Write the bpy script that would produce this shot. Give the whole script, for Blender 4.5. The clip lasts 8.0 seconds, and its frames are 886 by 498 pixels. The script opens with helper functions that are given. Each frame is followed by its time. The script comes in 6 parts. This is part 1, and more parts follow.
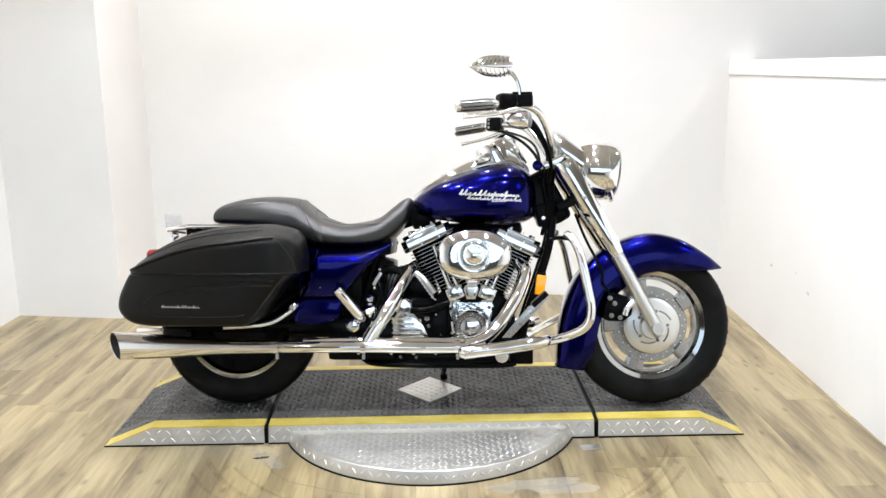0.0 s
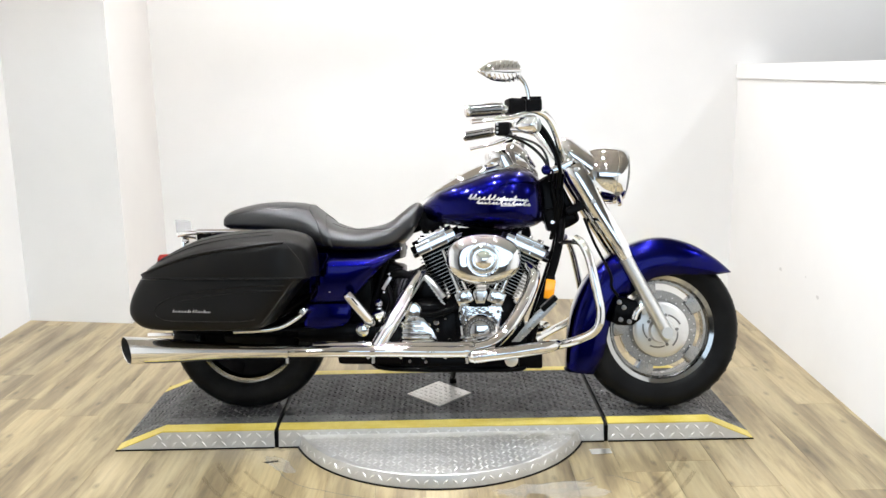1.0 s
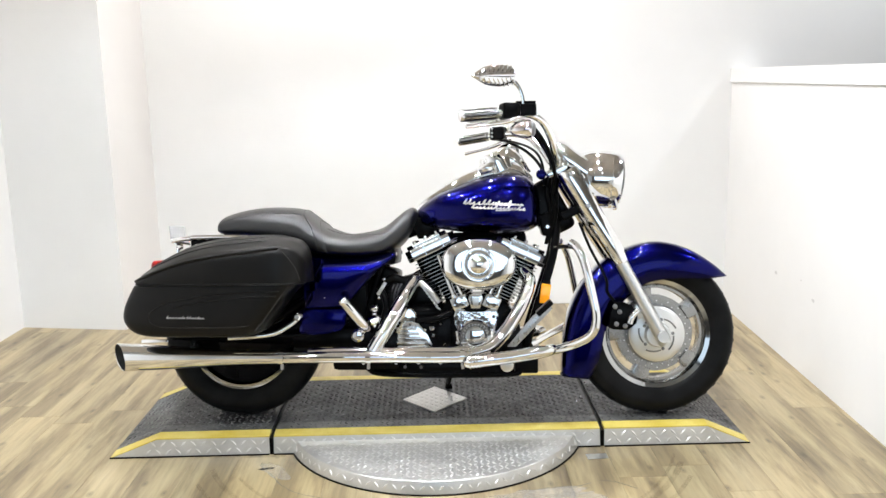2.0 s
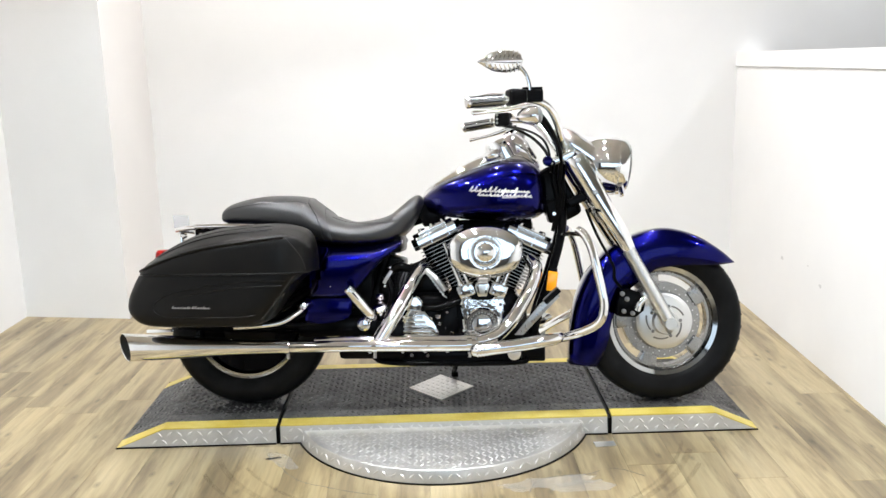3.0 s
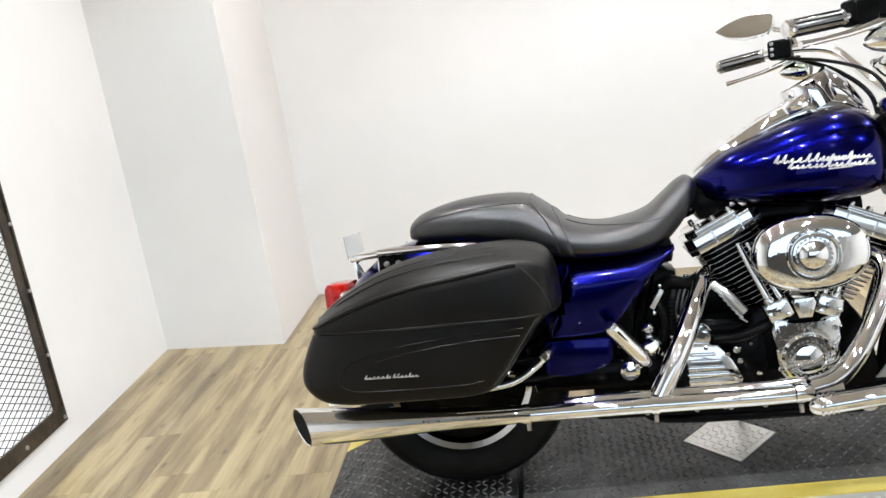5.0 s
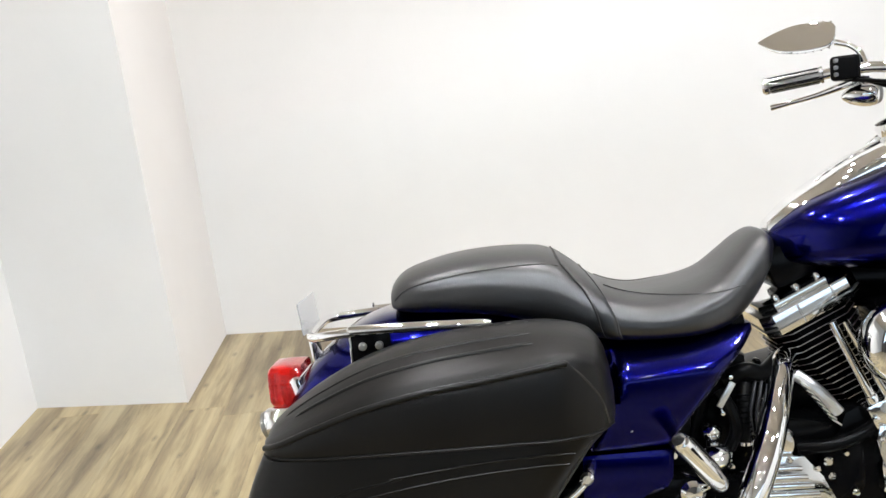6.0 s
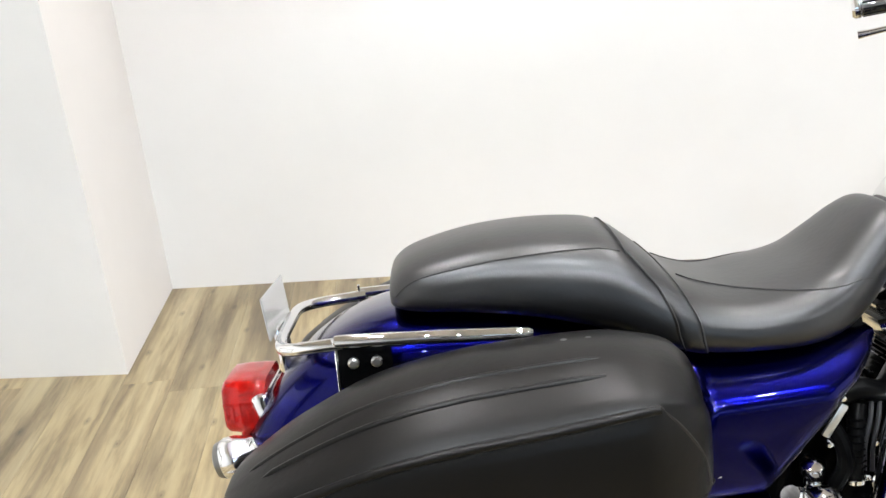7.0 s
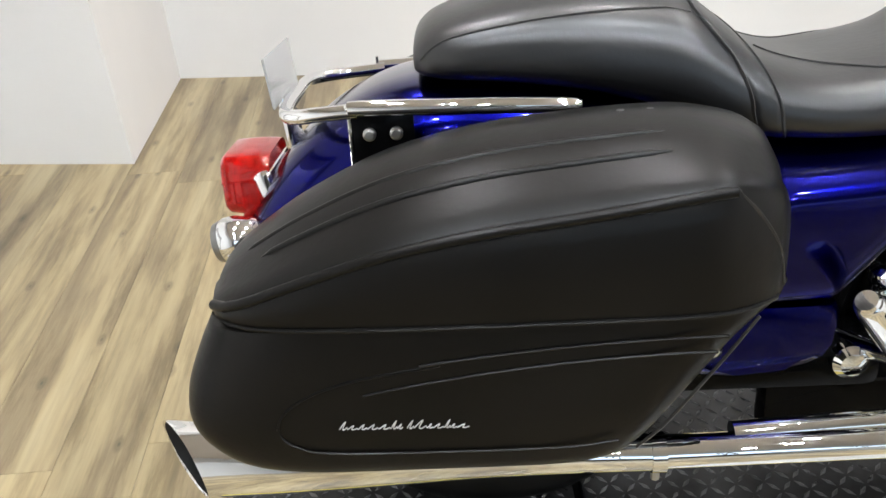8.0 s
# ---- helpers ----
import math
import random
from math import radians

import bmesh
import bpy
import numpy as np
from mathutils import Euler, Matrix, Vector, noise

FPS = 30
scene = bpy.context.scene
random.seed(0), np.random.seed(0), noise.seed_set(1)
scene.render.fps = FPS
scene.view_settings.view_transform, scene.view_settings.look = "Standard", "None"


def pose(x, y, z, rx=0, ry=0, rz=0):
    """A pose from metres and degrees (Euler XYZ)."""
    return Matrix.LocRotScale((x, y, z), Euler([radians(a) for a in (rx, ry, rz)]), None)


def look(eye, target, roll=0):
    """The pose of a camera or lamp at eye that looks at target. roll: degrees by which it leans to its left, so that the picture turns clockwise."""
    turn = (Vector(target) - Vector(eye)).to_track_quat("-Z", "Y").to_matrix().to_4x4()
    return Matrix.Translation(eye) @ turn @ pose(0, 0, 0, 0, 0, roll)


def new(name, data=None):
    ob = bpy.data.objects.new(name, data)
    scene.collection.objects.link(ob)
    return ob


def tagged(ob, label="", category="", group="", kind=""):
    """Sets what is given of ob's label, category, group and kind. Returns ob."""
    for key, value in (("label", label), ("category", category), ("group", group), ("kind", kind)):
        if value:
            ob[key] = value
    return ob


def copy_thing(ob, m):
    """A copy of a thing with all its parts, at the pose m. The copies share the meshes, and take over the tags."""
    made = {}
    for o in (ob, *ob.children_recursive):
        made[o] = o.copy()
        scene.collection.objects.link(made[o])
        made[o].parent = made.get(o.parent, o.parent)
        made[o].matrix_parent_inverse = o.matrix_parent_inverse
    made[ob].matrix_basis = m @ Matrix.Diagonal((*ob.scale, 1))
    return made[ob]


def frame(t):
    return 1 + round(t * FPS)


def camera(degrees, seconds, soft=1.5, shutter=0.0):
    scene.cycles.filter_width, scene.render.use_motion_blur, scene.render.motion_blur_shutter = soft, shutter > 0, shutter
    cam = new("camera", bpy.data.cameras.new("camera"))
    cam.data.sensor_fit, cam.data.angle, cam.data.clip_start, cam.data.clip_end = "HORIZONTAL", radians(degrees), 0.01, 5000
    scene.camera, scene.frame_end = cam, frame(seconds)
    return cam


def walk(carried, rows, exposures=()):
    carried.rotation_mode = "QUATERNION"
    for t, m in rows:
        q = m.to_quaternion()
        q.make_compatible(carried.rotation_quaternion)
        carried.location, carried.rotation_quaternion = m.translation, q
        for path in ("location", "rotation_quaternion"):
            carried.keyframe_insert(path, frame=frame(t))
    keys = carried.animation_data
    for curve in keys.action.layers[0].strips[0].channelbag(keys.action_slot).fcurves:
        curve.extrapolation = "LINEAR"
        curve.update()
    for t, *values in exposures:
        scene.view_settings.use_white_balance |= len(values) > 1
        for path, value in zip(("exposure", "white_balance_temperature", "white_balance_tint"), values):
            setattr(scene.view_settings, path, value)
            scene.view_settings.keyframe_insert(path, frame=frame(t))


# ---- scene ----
cam = camera(53.5, 8.0)

PATH = [
    (0, (0.760, -3.253, 1.355), (0.786, -1.294, 0.950), -0.8),
    (0.4, (0.758, -3.255, 1.354), (0.784, -1.295, 0.949), -0.88),
    (0.5, (0.758, -3.255, 1.354), (0.780, -1.295, 0.957), -0.9),
    (1, (0.752, -3.262, 1.356), (0.762, -1.302, 0.962), -1.0),
    (1.2, (0.755, -3.258, 1.359), (0.763, -1.297, 0.968), -1.1),
    (2.3, (0.755, -3.253, 1.354), (0.777, -1.291, 0.971), -1.2),
    (2.4, (0.758, -3.255, 1.356), (0.780, -1.292, 0.971), -1.32),
    (2.5, (0.760, -3.257, 1.357), (0.782, -1.293, 0.976), -1.7),
    (2.6, (0.757, -3.254, 1.357), (0.776, -1.293, 0.975), -1.68),
    (2.7, (0.754, -3.251, 1.356), (0.768, -1.293, 0.961), -1.56),
    (2.8, (0.751, -3.248, 1.356), (0.767, -1.293, 0.936), -1.3),
    (2.9, (0.741, -3.238, 1.360), (0.758, -1.283, 0.944), -1.56),
    (3, (0.731, -3.229, 1.363), (0.751, -1.273, 0.945), -1.5),
    (3.1, (0.724, -3.222, 1.358), (0.719, -1.270, 0.897), -2.76),
    (3.2, (0.717, -3.214, 1.352), (0.704, -1.268, 0.890), -4.2),
    (3.3, (0.713, -3.198, 1.355), (0.736, -1.253, 0.901), -4.56),
    (3.4, (0.709, -3.181, 1.358), (0.705, -1.238, 0.884), -5.9),
    (3.5, (0.692, -3.138, 1.357), (0.699, -1.195, 0.882), -6.0),
    (3.6, (0.684, -3.098, 1.356), (0.662, -1.154, 0.879), -6.07),
    (3.7, (0.675, -3.057, 1.355), (0.586, -1.114, 0.890), -6.4),
    (3.8, (0.662, -3.001, 1.354), (0.510, -1.060, 0.919), -5.74),
    (3.9, (0.648, -2.945, 1.354), (0.439, -1.006, 0.910), -4.5),
    (4, (0.619, -2.887, 1.360), (0.344, -0.956, 0.917), -4.6),
    (4.1, (0.604, -2.828, 1.354), (0.243, -0.917, 0.889), -4.5),
    (4.2, (0.569, -2.767, 1.351), (0.133, -0.882, 0.844), -4.0),
    (4.3, (0.532, -2.698, 1.351), (0.095, -0.821, 0.817), -5.0),
    (4.4, (0.497, -2.622, 1.348), (0.085, -0.732, 0.839), -4.8),
    (4.5, (0.450, -2.550, 1.351), (0.087, -0.642, 0.875), -5.9),
    (4.6, (0.415, -2.488, 1.363), (0.092, -0.573, 0.889), -6.70),
    (4.7, (0.380, -2.425, 1.374), (0.058, -0.503, 0.923), -8.1),
    (4.8, (0.352, -2.372, 1.383), (0.031, -0.452, 0.923), -9.0),
    (4.9, (0.328, -2.297, 1.377), (0.031, -0.379, 0.866), -8.95),
    (5, (0.305, -2.223, 1.372), (0.060, -0.307, 0.855), -8.9),
    (5.1, (0.288, -2.146, 1.366), (0.071, -0.220, 0.876), -7.60),
    (5.2, (0.271, -2.068, 1.360), (0.046, -0.133, 0.906), -6.7),
    (6.3, (-0.039, -1.433, 1.371), (0.064, 0.464, 0.752), -5.40),
    (6.5, (-0.058, -1.334, 1.360), (0.070, 0.549, 0.700), -4.8),
    (6.6, (-0.056, -1.286, 1.355), (0.044, 0.597, 0.702), -5.18),
    (6.7, (-0.053, -1.237, 1.351), (0.030, 0.645, 0.698), -5.55),
    (6.8, (-0.051, -1.189, 1.346), (0.035, 0.693, 0.677), -5.8),
    (6.9, (-0.049, -1.143, 1.334), (0.042, 0.734, 0.649), -5.5),
    (7, (-0.049, -1.106, 1.322), (0.047, 0.760, 0.608), -5.2),
    (7.1, (-0.050, -1.074, 1.308), (0.023, 0.777, 0.563), -5.15),
    (7.2, (-0.052, -1.041, 1.294), (-0.007, 0.794, 0.498), -5.1),
    (7.3, (-0.055, -1.023, 1.278), (-0.027, 0.794, 0.454), -5.19),
    (7.4, (-0.059, -1.005, 1.262), (-0.024, 0.793, 0.387), -5.2),
    (7.5, (-0.057, -0.989, 1.244), (-0.032, 0.784, 0.320), -5.1),
    (7.6, (-0.058, -0.982, 1.235), (-0.038, 0.774, 0.286), -5.00),
    (7.7, (-0.058, -0.975, 1.226), (-0.034, 0.764, 0.239), -4.9),
    (7.8, (-0.059, -0.975, 1.216), (-0.035, 0.746, 0.207), -4.70),
    (7.9, (-0.061, -0.974, 1.207), (-0.043, 0.727, 0.165), -4.50),
    (8, (-0.062, -0.974, 1.197), (-0.047, 0.709, 0.117), -4.3),
]
walk(cam, [(t, look(eye, target, roll)) for t, eye, target, roll in PATH],
     exposures=[(0, 0.05), (3.2, 0.02), (4.6, -0.06), (6.5, 0.0), (7.4, 0.08), (8, -0.10)])

# ---- world and lights ----
world = bpy.data.worlds.new("world")
scene.world = world
world.use_nodes = True
world.node_tree.nodes["Background"].inputs[0].default_value = (0.9, 0.95, 1.0, 1)
world.node_tree.nodes["Background"].inputs[1].default_value = 0.02
CEILING_Z = 3.1
DAYLIGHT_WHITE, SOFT_WHITE = (0.88, 0.935, 1.0), (1.0, 0.98, 0.985)
# place, watts, colour and beam in degrees of each recessed spot
DOWNLIGHTS = [(x, y, watts, DAYLIGHT_WHITE, 120) for x in (-0.6, 0.35, 1.35) for y, watts in ((-3.3, 42.0), (-1.8, 98.0), (-0.4, 84.0))]
DOWNLIGHTS += [(x, 1.0, 76.0, SOFT_WHITE, 140) for x in (-0.5, 0.55, 1.6)] + [(3.5, 0.6, 80.0, DAYLIGHT_WHITE, 140), (3.5, -2.4, 80.0, DAYLIGHT_WHITE, 140)]
for lx, ly, watts, tint, beam in DOWNLIGHTS:
    lamp = bpy.data.lights.new("downlight_lamp", "SPOT")
    lamp.energy, lamp.color, lamp.shadow_soft_size, lamp.spot_size, lamp.spot_blend = watts, tint, 0.038, radians(beam), 0.25
    new("downlight_lamp", lamp).matrix_world = pose(lx, ly, CEILING_Z - 0.06)
lamp = bpy.data.lights.new("back_room_lamp", "AREA")
lamp.shape, lamp.size, lamp.size_y, lamp.energy, lamp.color = "RECTANGLE", 0.25, 2.2, 420.0, (0.93, 0.97, 1.0)
new("back_room_lamp", lamp).matrix_world = pose(-2.13, 0.0, CEILING_Z - 0.05)

# daylight in the showroom window behind the walk
lamp = bpy.data.lights.new("window_daylight", "AREA")
lamp.shape, lamp.size, lamp.size_y, lamp.energy, lamp.color = "RECTANGLE", 5.6, 1.8, 62.0, (0.68, 0.84, 1.0)
new("window_daylight", lamp).matrix_world = pose(1.9, -7.29, 2.05, 90)

# ---- materials ----
class Shader:
    """A node material with a principled surface and short ways to add texture to it."""

    def __init__(self, name, colour=(0.5, 0.5, 0.5), rough=0.5, metal=0.0, **more):
        self.mat = bpy.data.materials.new(name)
        self.mat.use_nodes = True
        self.nodes, self.links = self.mat.node_tree.nodes, self.mat.node_tree.links
        self.surface = self.nodes["Principled BSDF"]
        self.put("Base Color", (*colour, 1))
        self.put("Roughness", rough)
        self.put("Metallic", metal)
        for key, value in more.items():
            self.put(key.replace("_", " "), value)

    def put(self, socket, value):
        if hasattr(value, "is_output"):
            self.links.new(value, self.surface.inputs[socket])
        else:
            self.surface.inputs[socket].default_value = value

    def node(self, kind, **values):
        made = self.nodes.new(kind)
        for key, value in values.items():
            socket = made.inputs[key.replace("_", " ")]
            if hasattr(value, "is_output"):
                self.links.new(value, socket)
            else:
                socket.default_value = value
        return made

    def coords(self, scale=(1, 1, 1), shuffle=0.0):
        at = self.nodes.new("ShaderNodeTexCoord").outputs["Object"]
        mapping = self.node("ShaderNodeMapping", Vector=at, Scale=scale)
        if shuffle:
            info = self.nodes.new("ShaderNodeObjectInfo")
            times = self.nodes.new("ShaderNodeMath")
            times.operation = "MULTIPLY"
            self.links.new(info.outputs["Random"], times.inputs[0])
            times.inputs[1].default_value = shuffle
            self.links.new(times.outputs[0], mapping.inputs["Location"])
        return mapping.outputs[0]

    def noise(self, scale, detail=4.0, rough=0.55, at=None):
        made = self.node("ShaderNodeTexNoise", Scale=scale, Detail=detail, Roughness=rough)
        if at is not None:
            self.links.new(at, made.inputs["Vector"])
        else:
            self.links.new(self.nodes.new("ShaderNodeTexCoord").outputs["Object"], made.inputs["Vector"])
        return made.outputs[0]

    def ramp(self, value, *stops):
        made = self.nodes.new("ShaderNodeValToRGB")
        self.links.new(value, made.inputs[0])
        while len(made.color_ramp.elements) < len(stops):
            made.color_ramp.elements.new(0.5)
        for element, (place, colour) in zip(made.color_ramp.elements, stops):
            element.position = place
            element.color = (*colour, 1) if isinstance(colour, tuple) else (colour, colour, colour, 1)
        return made.outputs[0]

    def mix(self, amount, a, b, blend="MIX"):
        made = self.nodes.new("ShaderNodeMix")
        made.data_type, made.blend_type = "RGBA", blend
        for n, value in ((0, amount), (6, a), (7, b)):
            if hasattr(value, "is_output"):
                self.links.new(value, made.inputs[n])
            else:
                made.inputs[n].default_value = value if n == 0 else (*value, 1)
        return made.outputs[2]

    def bump(self, height, strength=0.2, distance=0.002):
        made = self.node("ShaderNodeBump", Strength=strength, Distance=distance, Height=height)
        self.put("Normal", made.outputs[0])
        return self


def leather(name, colour, rough, gloss, coat=0.0):
    s = Shader(name, colour, rough, Specular_IOR_Level=gloss, Coat_Weight=coat, Coat_Roughness=0.28)
    broad = s.noise(7.0, 5.0)
    s.put("Base Color", s.ramp(broad, (0.3, tuple(c * 0.75 for c in colour)), (0.75, tuple(c * 1.35 for c in colour))))
    s.put("Roughness", s.ramp(broad, (0.3, rough - 0.015), (0.7, rough + 0.025)))
    s.bump(s.mix(0.6, s.noise(110.0, 3.0, 0.5), s.noise(15.0, 4.0, 0.55)), 0.10, 0.006)
    return s.mat


def metal(name, colour, rough, smear=0.04, scale=30.0):
    s = Shader(name, colour, rough, 1.0)
    s.put("Roughness", s.ramp(s.noise(scale, 6.0), (0.35, max(rough - smear, 0.01)), (0.75, rough + smear)))
    return s.mat


def paint(name, colour, rough=0.9, spots=0.03):
    """Rolled wall paint with faint stains and roller texture."""
    s = Shader(name, colour, rough)
    dark = tuple(c * (1 - spots) for c in colour)
    s.put("Base Color", s.ramp(s.noise(2.2, 6.0, 0.6), (0.35, dark), (0.65, colour)))
    return s.bump(s.noise(220.0, 3.0), 0.08, 0.001).mat


def plank_wood(name):
    """Printed rustic oak: tan and grey-brown streaks along the board, fine grain, a few knots."""
    s = Shader(name, (0.4, 0.3, 0.18), 0.4)
    s.put("Specular IOR Level", 0.75)
    broad = s.noise(1.0, 6.0, 0.58, s.coords((9.5, 1.05, 9.5), 37.0))
    tan = s.ramp(broad, (0.33, (0.200, 0.150, 0.084)), (0.46, (0.300, 0.233, 0.132)), (0.52, (0.400, 0.316, 0.176)), (0.70, (0.490, 0.404, 0.240)))
    fine_at = s.coords((70.0, 3.5, 70.0), 53.0)
    grain = s.noise(1.0, 5.0, 0.62, fine_at)
    colour = s.mix(0.52, tan, s.ramp(grain, (0.32, 0.62), (0.58, 1.0)), "MULTIPLY")
    streak = s.noise(1.0, 8.0, 0.68, s.coords((19.0, 2.1, 19.0), 91.0))
    colour = s.mix(1.0, colour, s.ramp(streak, (0.36, (0.62, 0.60, 0.56)), (0.47, (0.92, 0.91, 0.90)), (0.52, (1.0, 1.0, 1.0))), "MULTIPLY")
    cells = s.node("ShaderNodeTexVoronoi", Scale=1.0, Vector=s.coords((6.3, 2.9, 6.3), 71.0))
    cells.voronoi_dimensions = "2D"
    colour = s.mix(1.0, colour, s.ramp(cells.outputs["Distance"], (0.010, 0.42), (0.028, 0.72), (0.042, 0.66), (0.080, 1.0)), "MULTIPLY")
    info = s.nodes.new("ShaderNodeObjectInfo")
    tone = s.ramp(info.outputs["Random"], (0.0, (0.80, 0.80, 0.79)), (0.35, (0.95, 0.94, 0.90)), (0.7, (1.0, 0.985, 0.94)), (1.0, (0.88, 0.875, 0.86)))
    s.put("Base Color", s.mix(1.0, colour, tone, "MULTIPLY"))
    s.put("Roughness", s.ramp(broad, (0.3, 0.40), (0.7, 0.29)))
    return s.bump(grain, 0.12, 0.0008).mat


def worn_plate(name, colour, worn, rough, metallic, mottle=1.0):
    s = Shader(name, colour, rough, metallic)
    wear = s.noise(9.0, 8.0, 0.65)
    s.put("Base Color", s.ramp(wear, (0.38, colour), (0.68, worn)))
    s.put("Roughness", s.ramp(s.noise(26.0, 6.0), (0.35, rough - 0.1 * mottle), (0.7, rough + 0.14 * mottle)))
    return s.bump(s.noise(140.0, 4.0), 0.1 * mottle, 0.001).mat


def rubber(name, colour=(0.0055, 0.0055, 0.0057), rough=0.38):
    s = Shader(name, colour, rough, Specular_IOR_Level=0.08)
    s.put("Base Color", s.ramp(s.noise(14.0, 6.0), (0.35, colour), (0.75, tuple(c * 1.9 for c in colour))))
    return s.bump(s.noise(160.0, 3.0), 0.15, 0.001).mat


def blue_paint():
    s = Shader("blue_metallic_paint", (0.006, 0.008, 0.23), 0.20, 1.0, Coat_Weight=1.0, Coat_Roughness=0.015, Coat_IOR=1.22)
    flakes = s.noise(900.0, 2.0)
    s.put("Base Color", s.ramp(flakes, (0.3, (0.0007, 0.0010, 0.046)), (0.7, (0.0018, 0.0024, 0.120))))
    return s.mat




def plated_chrome():
    """Bright plating with the slight waves and swirl marks of polished steel."""
    s = Shader("chrome", (0.88, 0.885, 0.89), 0.03, 1.0)
    s.put("Roughness", s.ramp(s.noise(30.0, 6.0), (0.35, 0.012), (0.75, 0.05)))
    return s.bump(s.noise(38.0, 2.0, 0.4), 0.07, 0.004).mat


CHROME = plated_chrome()


def cast_chrome():
    """Chrome over a sand casting: bright, with the soft waves that polishing leaves."""
    s = Shader("polished_cast_chrome", (0.86, 0.865, 0.87), 0.05, 1.0)
    s.put("Roughness", s.ramp(s.noise(40.0, 5.0), (0.35, 0.03), (0.75, 0.09)))
    return s.bump(s.noise(85.0, 2.0, 0.4), 0.20, 0.004).mat


CAST_CHROME = cast_chrome()
WHEEL_CAST = metal("brushed_wheel_metal", (0.34, 0.337, 0.33), 0.27, 0.04, 30.0)
RIM_METAL = metal("polished_rim_metal", (0.46, 0.46, 0.455), 0.09, 0.05)
BRIGHT_CAST = metal("polished_aluminium_cover", (0.86, 0.865, 0.87), 0.11, 0.05, 60.0)
GRIP_METAL = metal("ribbed_grip_metal", (0.30, 0.30, 0.30), 0.24, 0.05)
ROTOR = metal("worn_rotor_steel", (0.36, 0.355, 0.345), 0.28, 0.08, 40.0)
DARK_CAST = metal("dark_cast_metal", (0.075, 0.074, 0.072), 0.35, 0.06)
DULL_CHROME = metal("satin_aluminium", (0.72, 0.72, 0.71), 0.34, 0.06)
STEEL = metal("brushed_steel", (0.46, 0.455, 0.445), 0.30, 0.04, 60.0)
GREY_CAST = metal("grey_cast_metal", (0.26, 0.26, 0.26), 0.38, 0.1)
BLACK_METAL = Shader("black_powder_coat", (0.0020, 0.0020, 0.0022), 0.17, Specular_IOR_Level=0.065).mat
BLACK_PLASTIC = Shader("black_plastic", (0.0024, 0.0024, 0.0025), 0.28, Specular_IOR_Level=0.065).mat
TYRE_RUBBER = rubber("tyre_rubber")
SEAT_LEATHER = leather("seat_vinyl", (0.0035, 0.0035, 0.0039), 0.345, 0.82)
BAG_LEATHER = leather("saddlebag_leather", (0.0030, 0.0026, 0.0022), 0.345, 0.22)
WORN_EDGE = leather("worn_leather_edge", (0.016, 0.0145, 0.013), 0.34, 0.35)
STITCH = Shader("stitching", (0.022, 0.021, 0.020), 0.6).mat
BLUE = blue_paint()
RED_LENS = Shader("red_lens", (0.70, 0.008, 0.006), 0.05, Coat_Weight=0.4, Coat_Roughness=0.02, Transmission_Weight=0.65, IOR=1.35).mat
AMBER = Shader("amber_reflector", (0.95, 0.36, 0.008), 0.2, Coat_Weight=0.8).mat
GLASS = Shader("clear_glass", (1, 1, 1), 0.02, Transmission_Weight=1.0, IOR=1.45).mat
MIRROR = Shader("mirror_glass", (0.9, 0.9, 0.9), 0.01, 1.0).mat
PLATE_PLASTIC = Shader("grey_plastic_plate", (0.86, 0.87, 0.88), 0.2, Transmission_Weight=0.75).mat
SILVER = Shader("silver_emblem", (0.60, 0.60, 0.595), 0.30, 0.55).mat
WALL_PAINT = paint("white_wall_paint", (0.79, 0.785, 0.775))
# wall white again, with the warm light on the pillar's side put in
RETURN_WARM_LIGHT = paint("wall_paint_warm_light", (0.785, 0.765, 0.745))
CEILING_PAINT = paint("tan_ceiling_paint", (0.60, 0.55, 0.49))
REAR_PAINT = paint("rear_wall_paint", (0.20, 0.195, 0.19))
PLANK = plank_wood("vinyl_plank")
UNDERLAY = paint("dark_underlay", (0.10, 0.075, 0.05))
DECK_BLACK = worn_plate("black_tread_plate", (0.012, 0.012, 0.0125), (0.050, 0.050, 0.051), 0.39, 0.3)
TREAD_STEEL = worn_plate("aluminium_tread_plate", (0.56, 0.55, 0.525), (0.68, 0.67, 0.65), 0.40, 0.82, 0.7)
LUG_STEEL = worn_plate("polished_tread_lug", (0.68, 0.67, 0.65), (0.80, 0.79, 0.78), 0.34, 0.85, 0.5)
LUG_BLACK = worn_plate("worn_black_tread_lug", (0.085, 0.085, 0.087), (0.25, 0.25, 0.25), 0.32, 0.6)
GREY_EDGE = worn_plate("scuffed_grey_deck_border", (0.055, 0.055, 0.057), (0.13, 0.13, 0.13), 0.40, 0.4)
YELLOW = worn_plate("yellow_safety_paint", (0.60, 0.46, 0.07), (0.72, 0.60, 0.17), 0.40, 0.0)
STEEL_ANGLE = worn_plate("weathered_steel_angle", (0.028, 0.023, 0.019), (0.10, 0.08, 0.06), 0.45, 0.6)
WIRE = Shader("black_wire", (0.03, 0.03, 0.032), 0.45, 0.4).mat
RESIDUE = paint("pale_adhesive_residue", (0.62, 0.60, 0.56), 0.6, 0.2)
RESIDUE.node_tree.nodes["Principled BSDF"].inputs["Alpha"].default_value = 0.13


def faint_rubber():
    """Thin, patchy rubber left on the floor."""
    s = Shader("faint_rubber_mark", (0.13, 0.095, 0.055), 0.5)
    s.put("Alpha", s.ramp(s.noise(9.0, 5.0, 0.6), (0.35, 0.01), (0.70, 0.10)))
    return s.mat


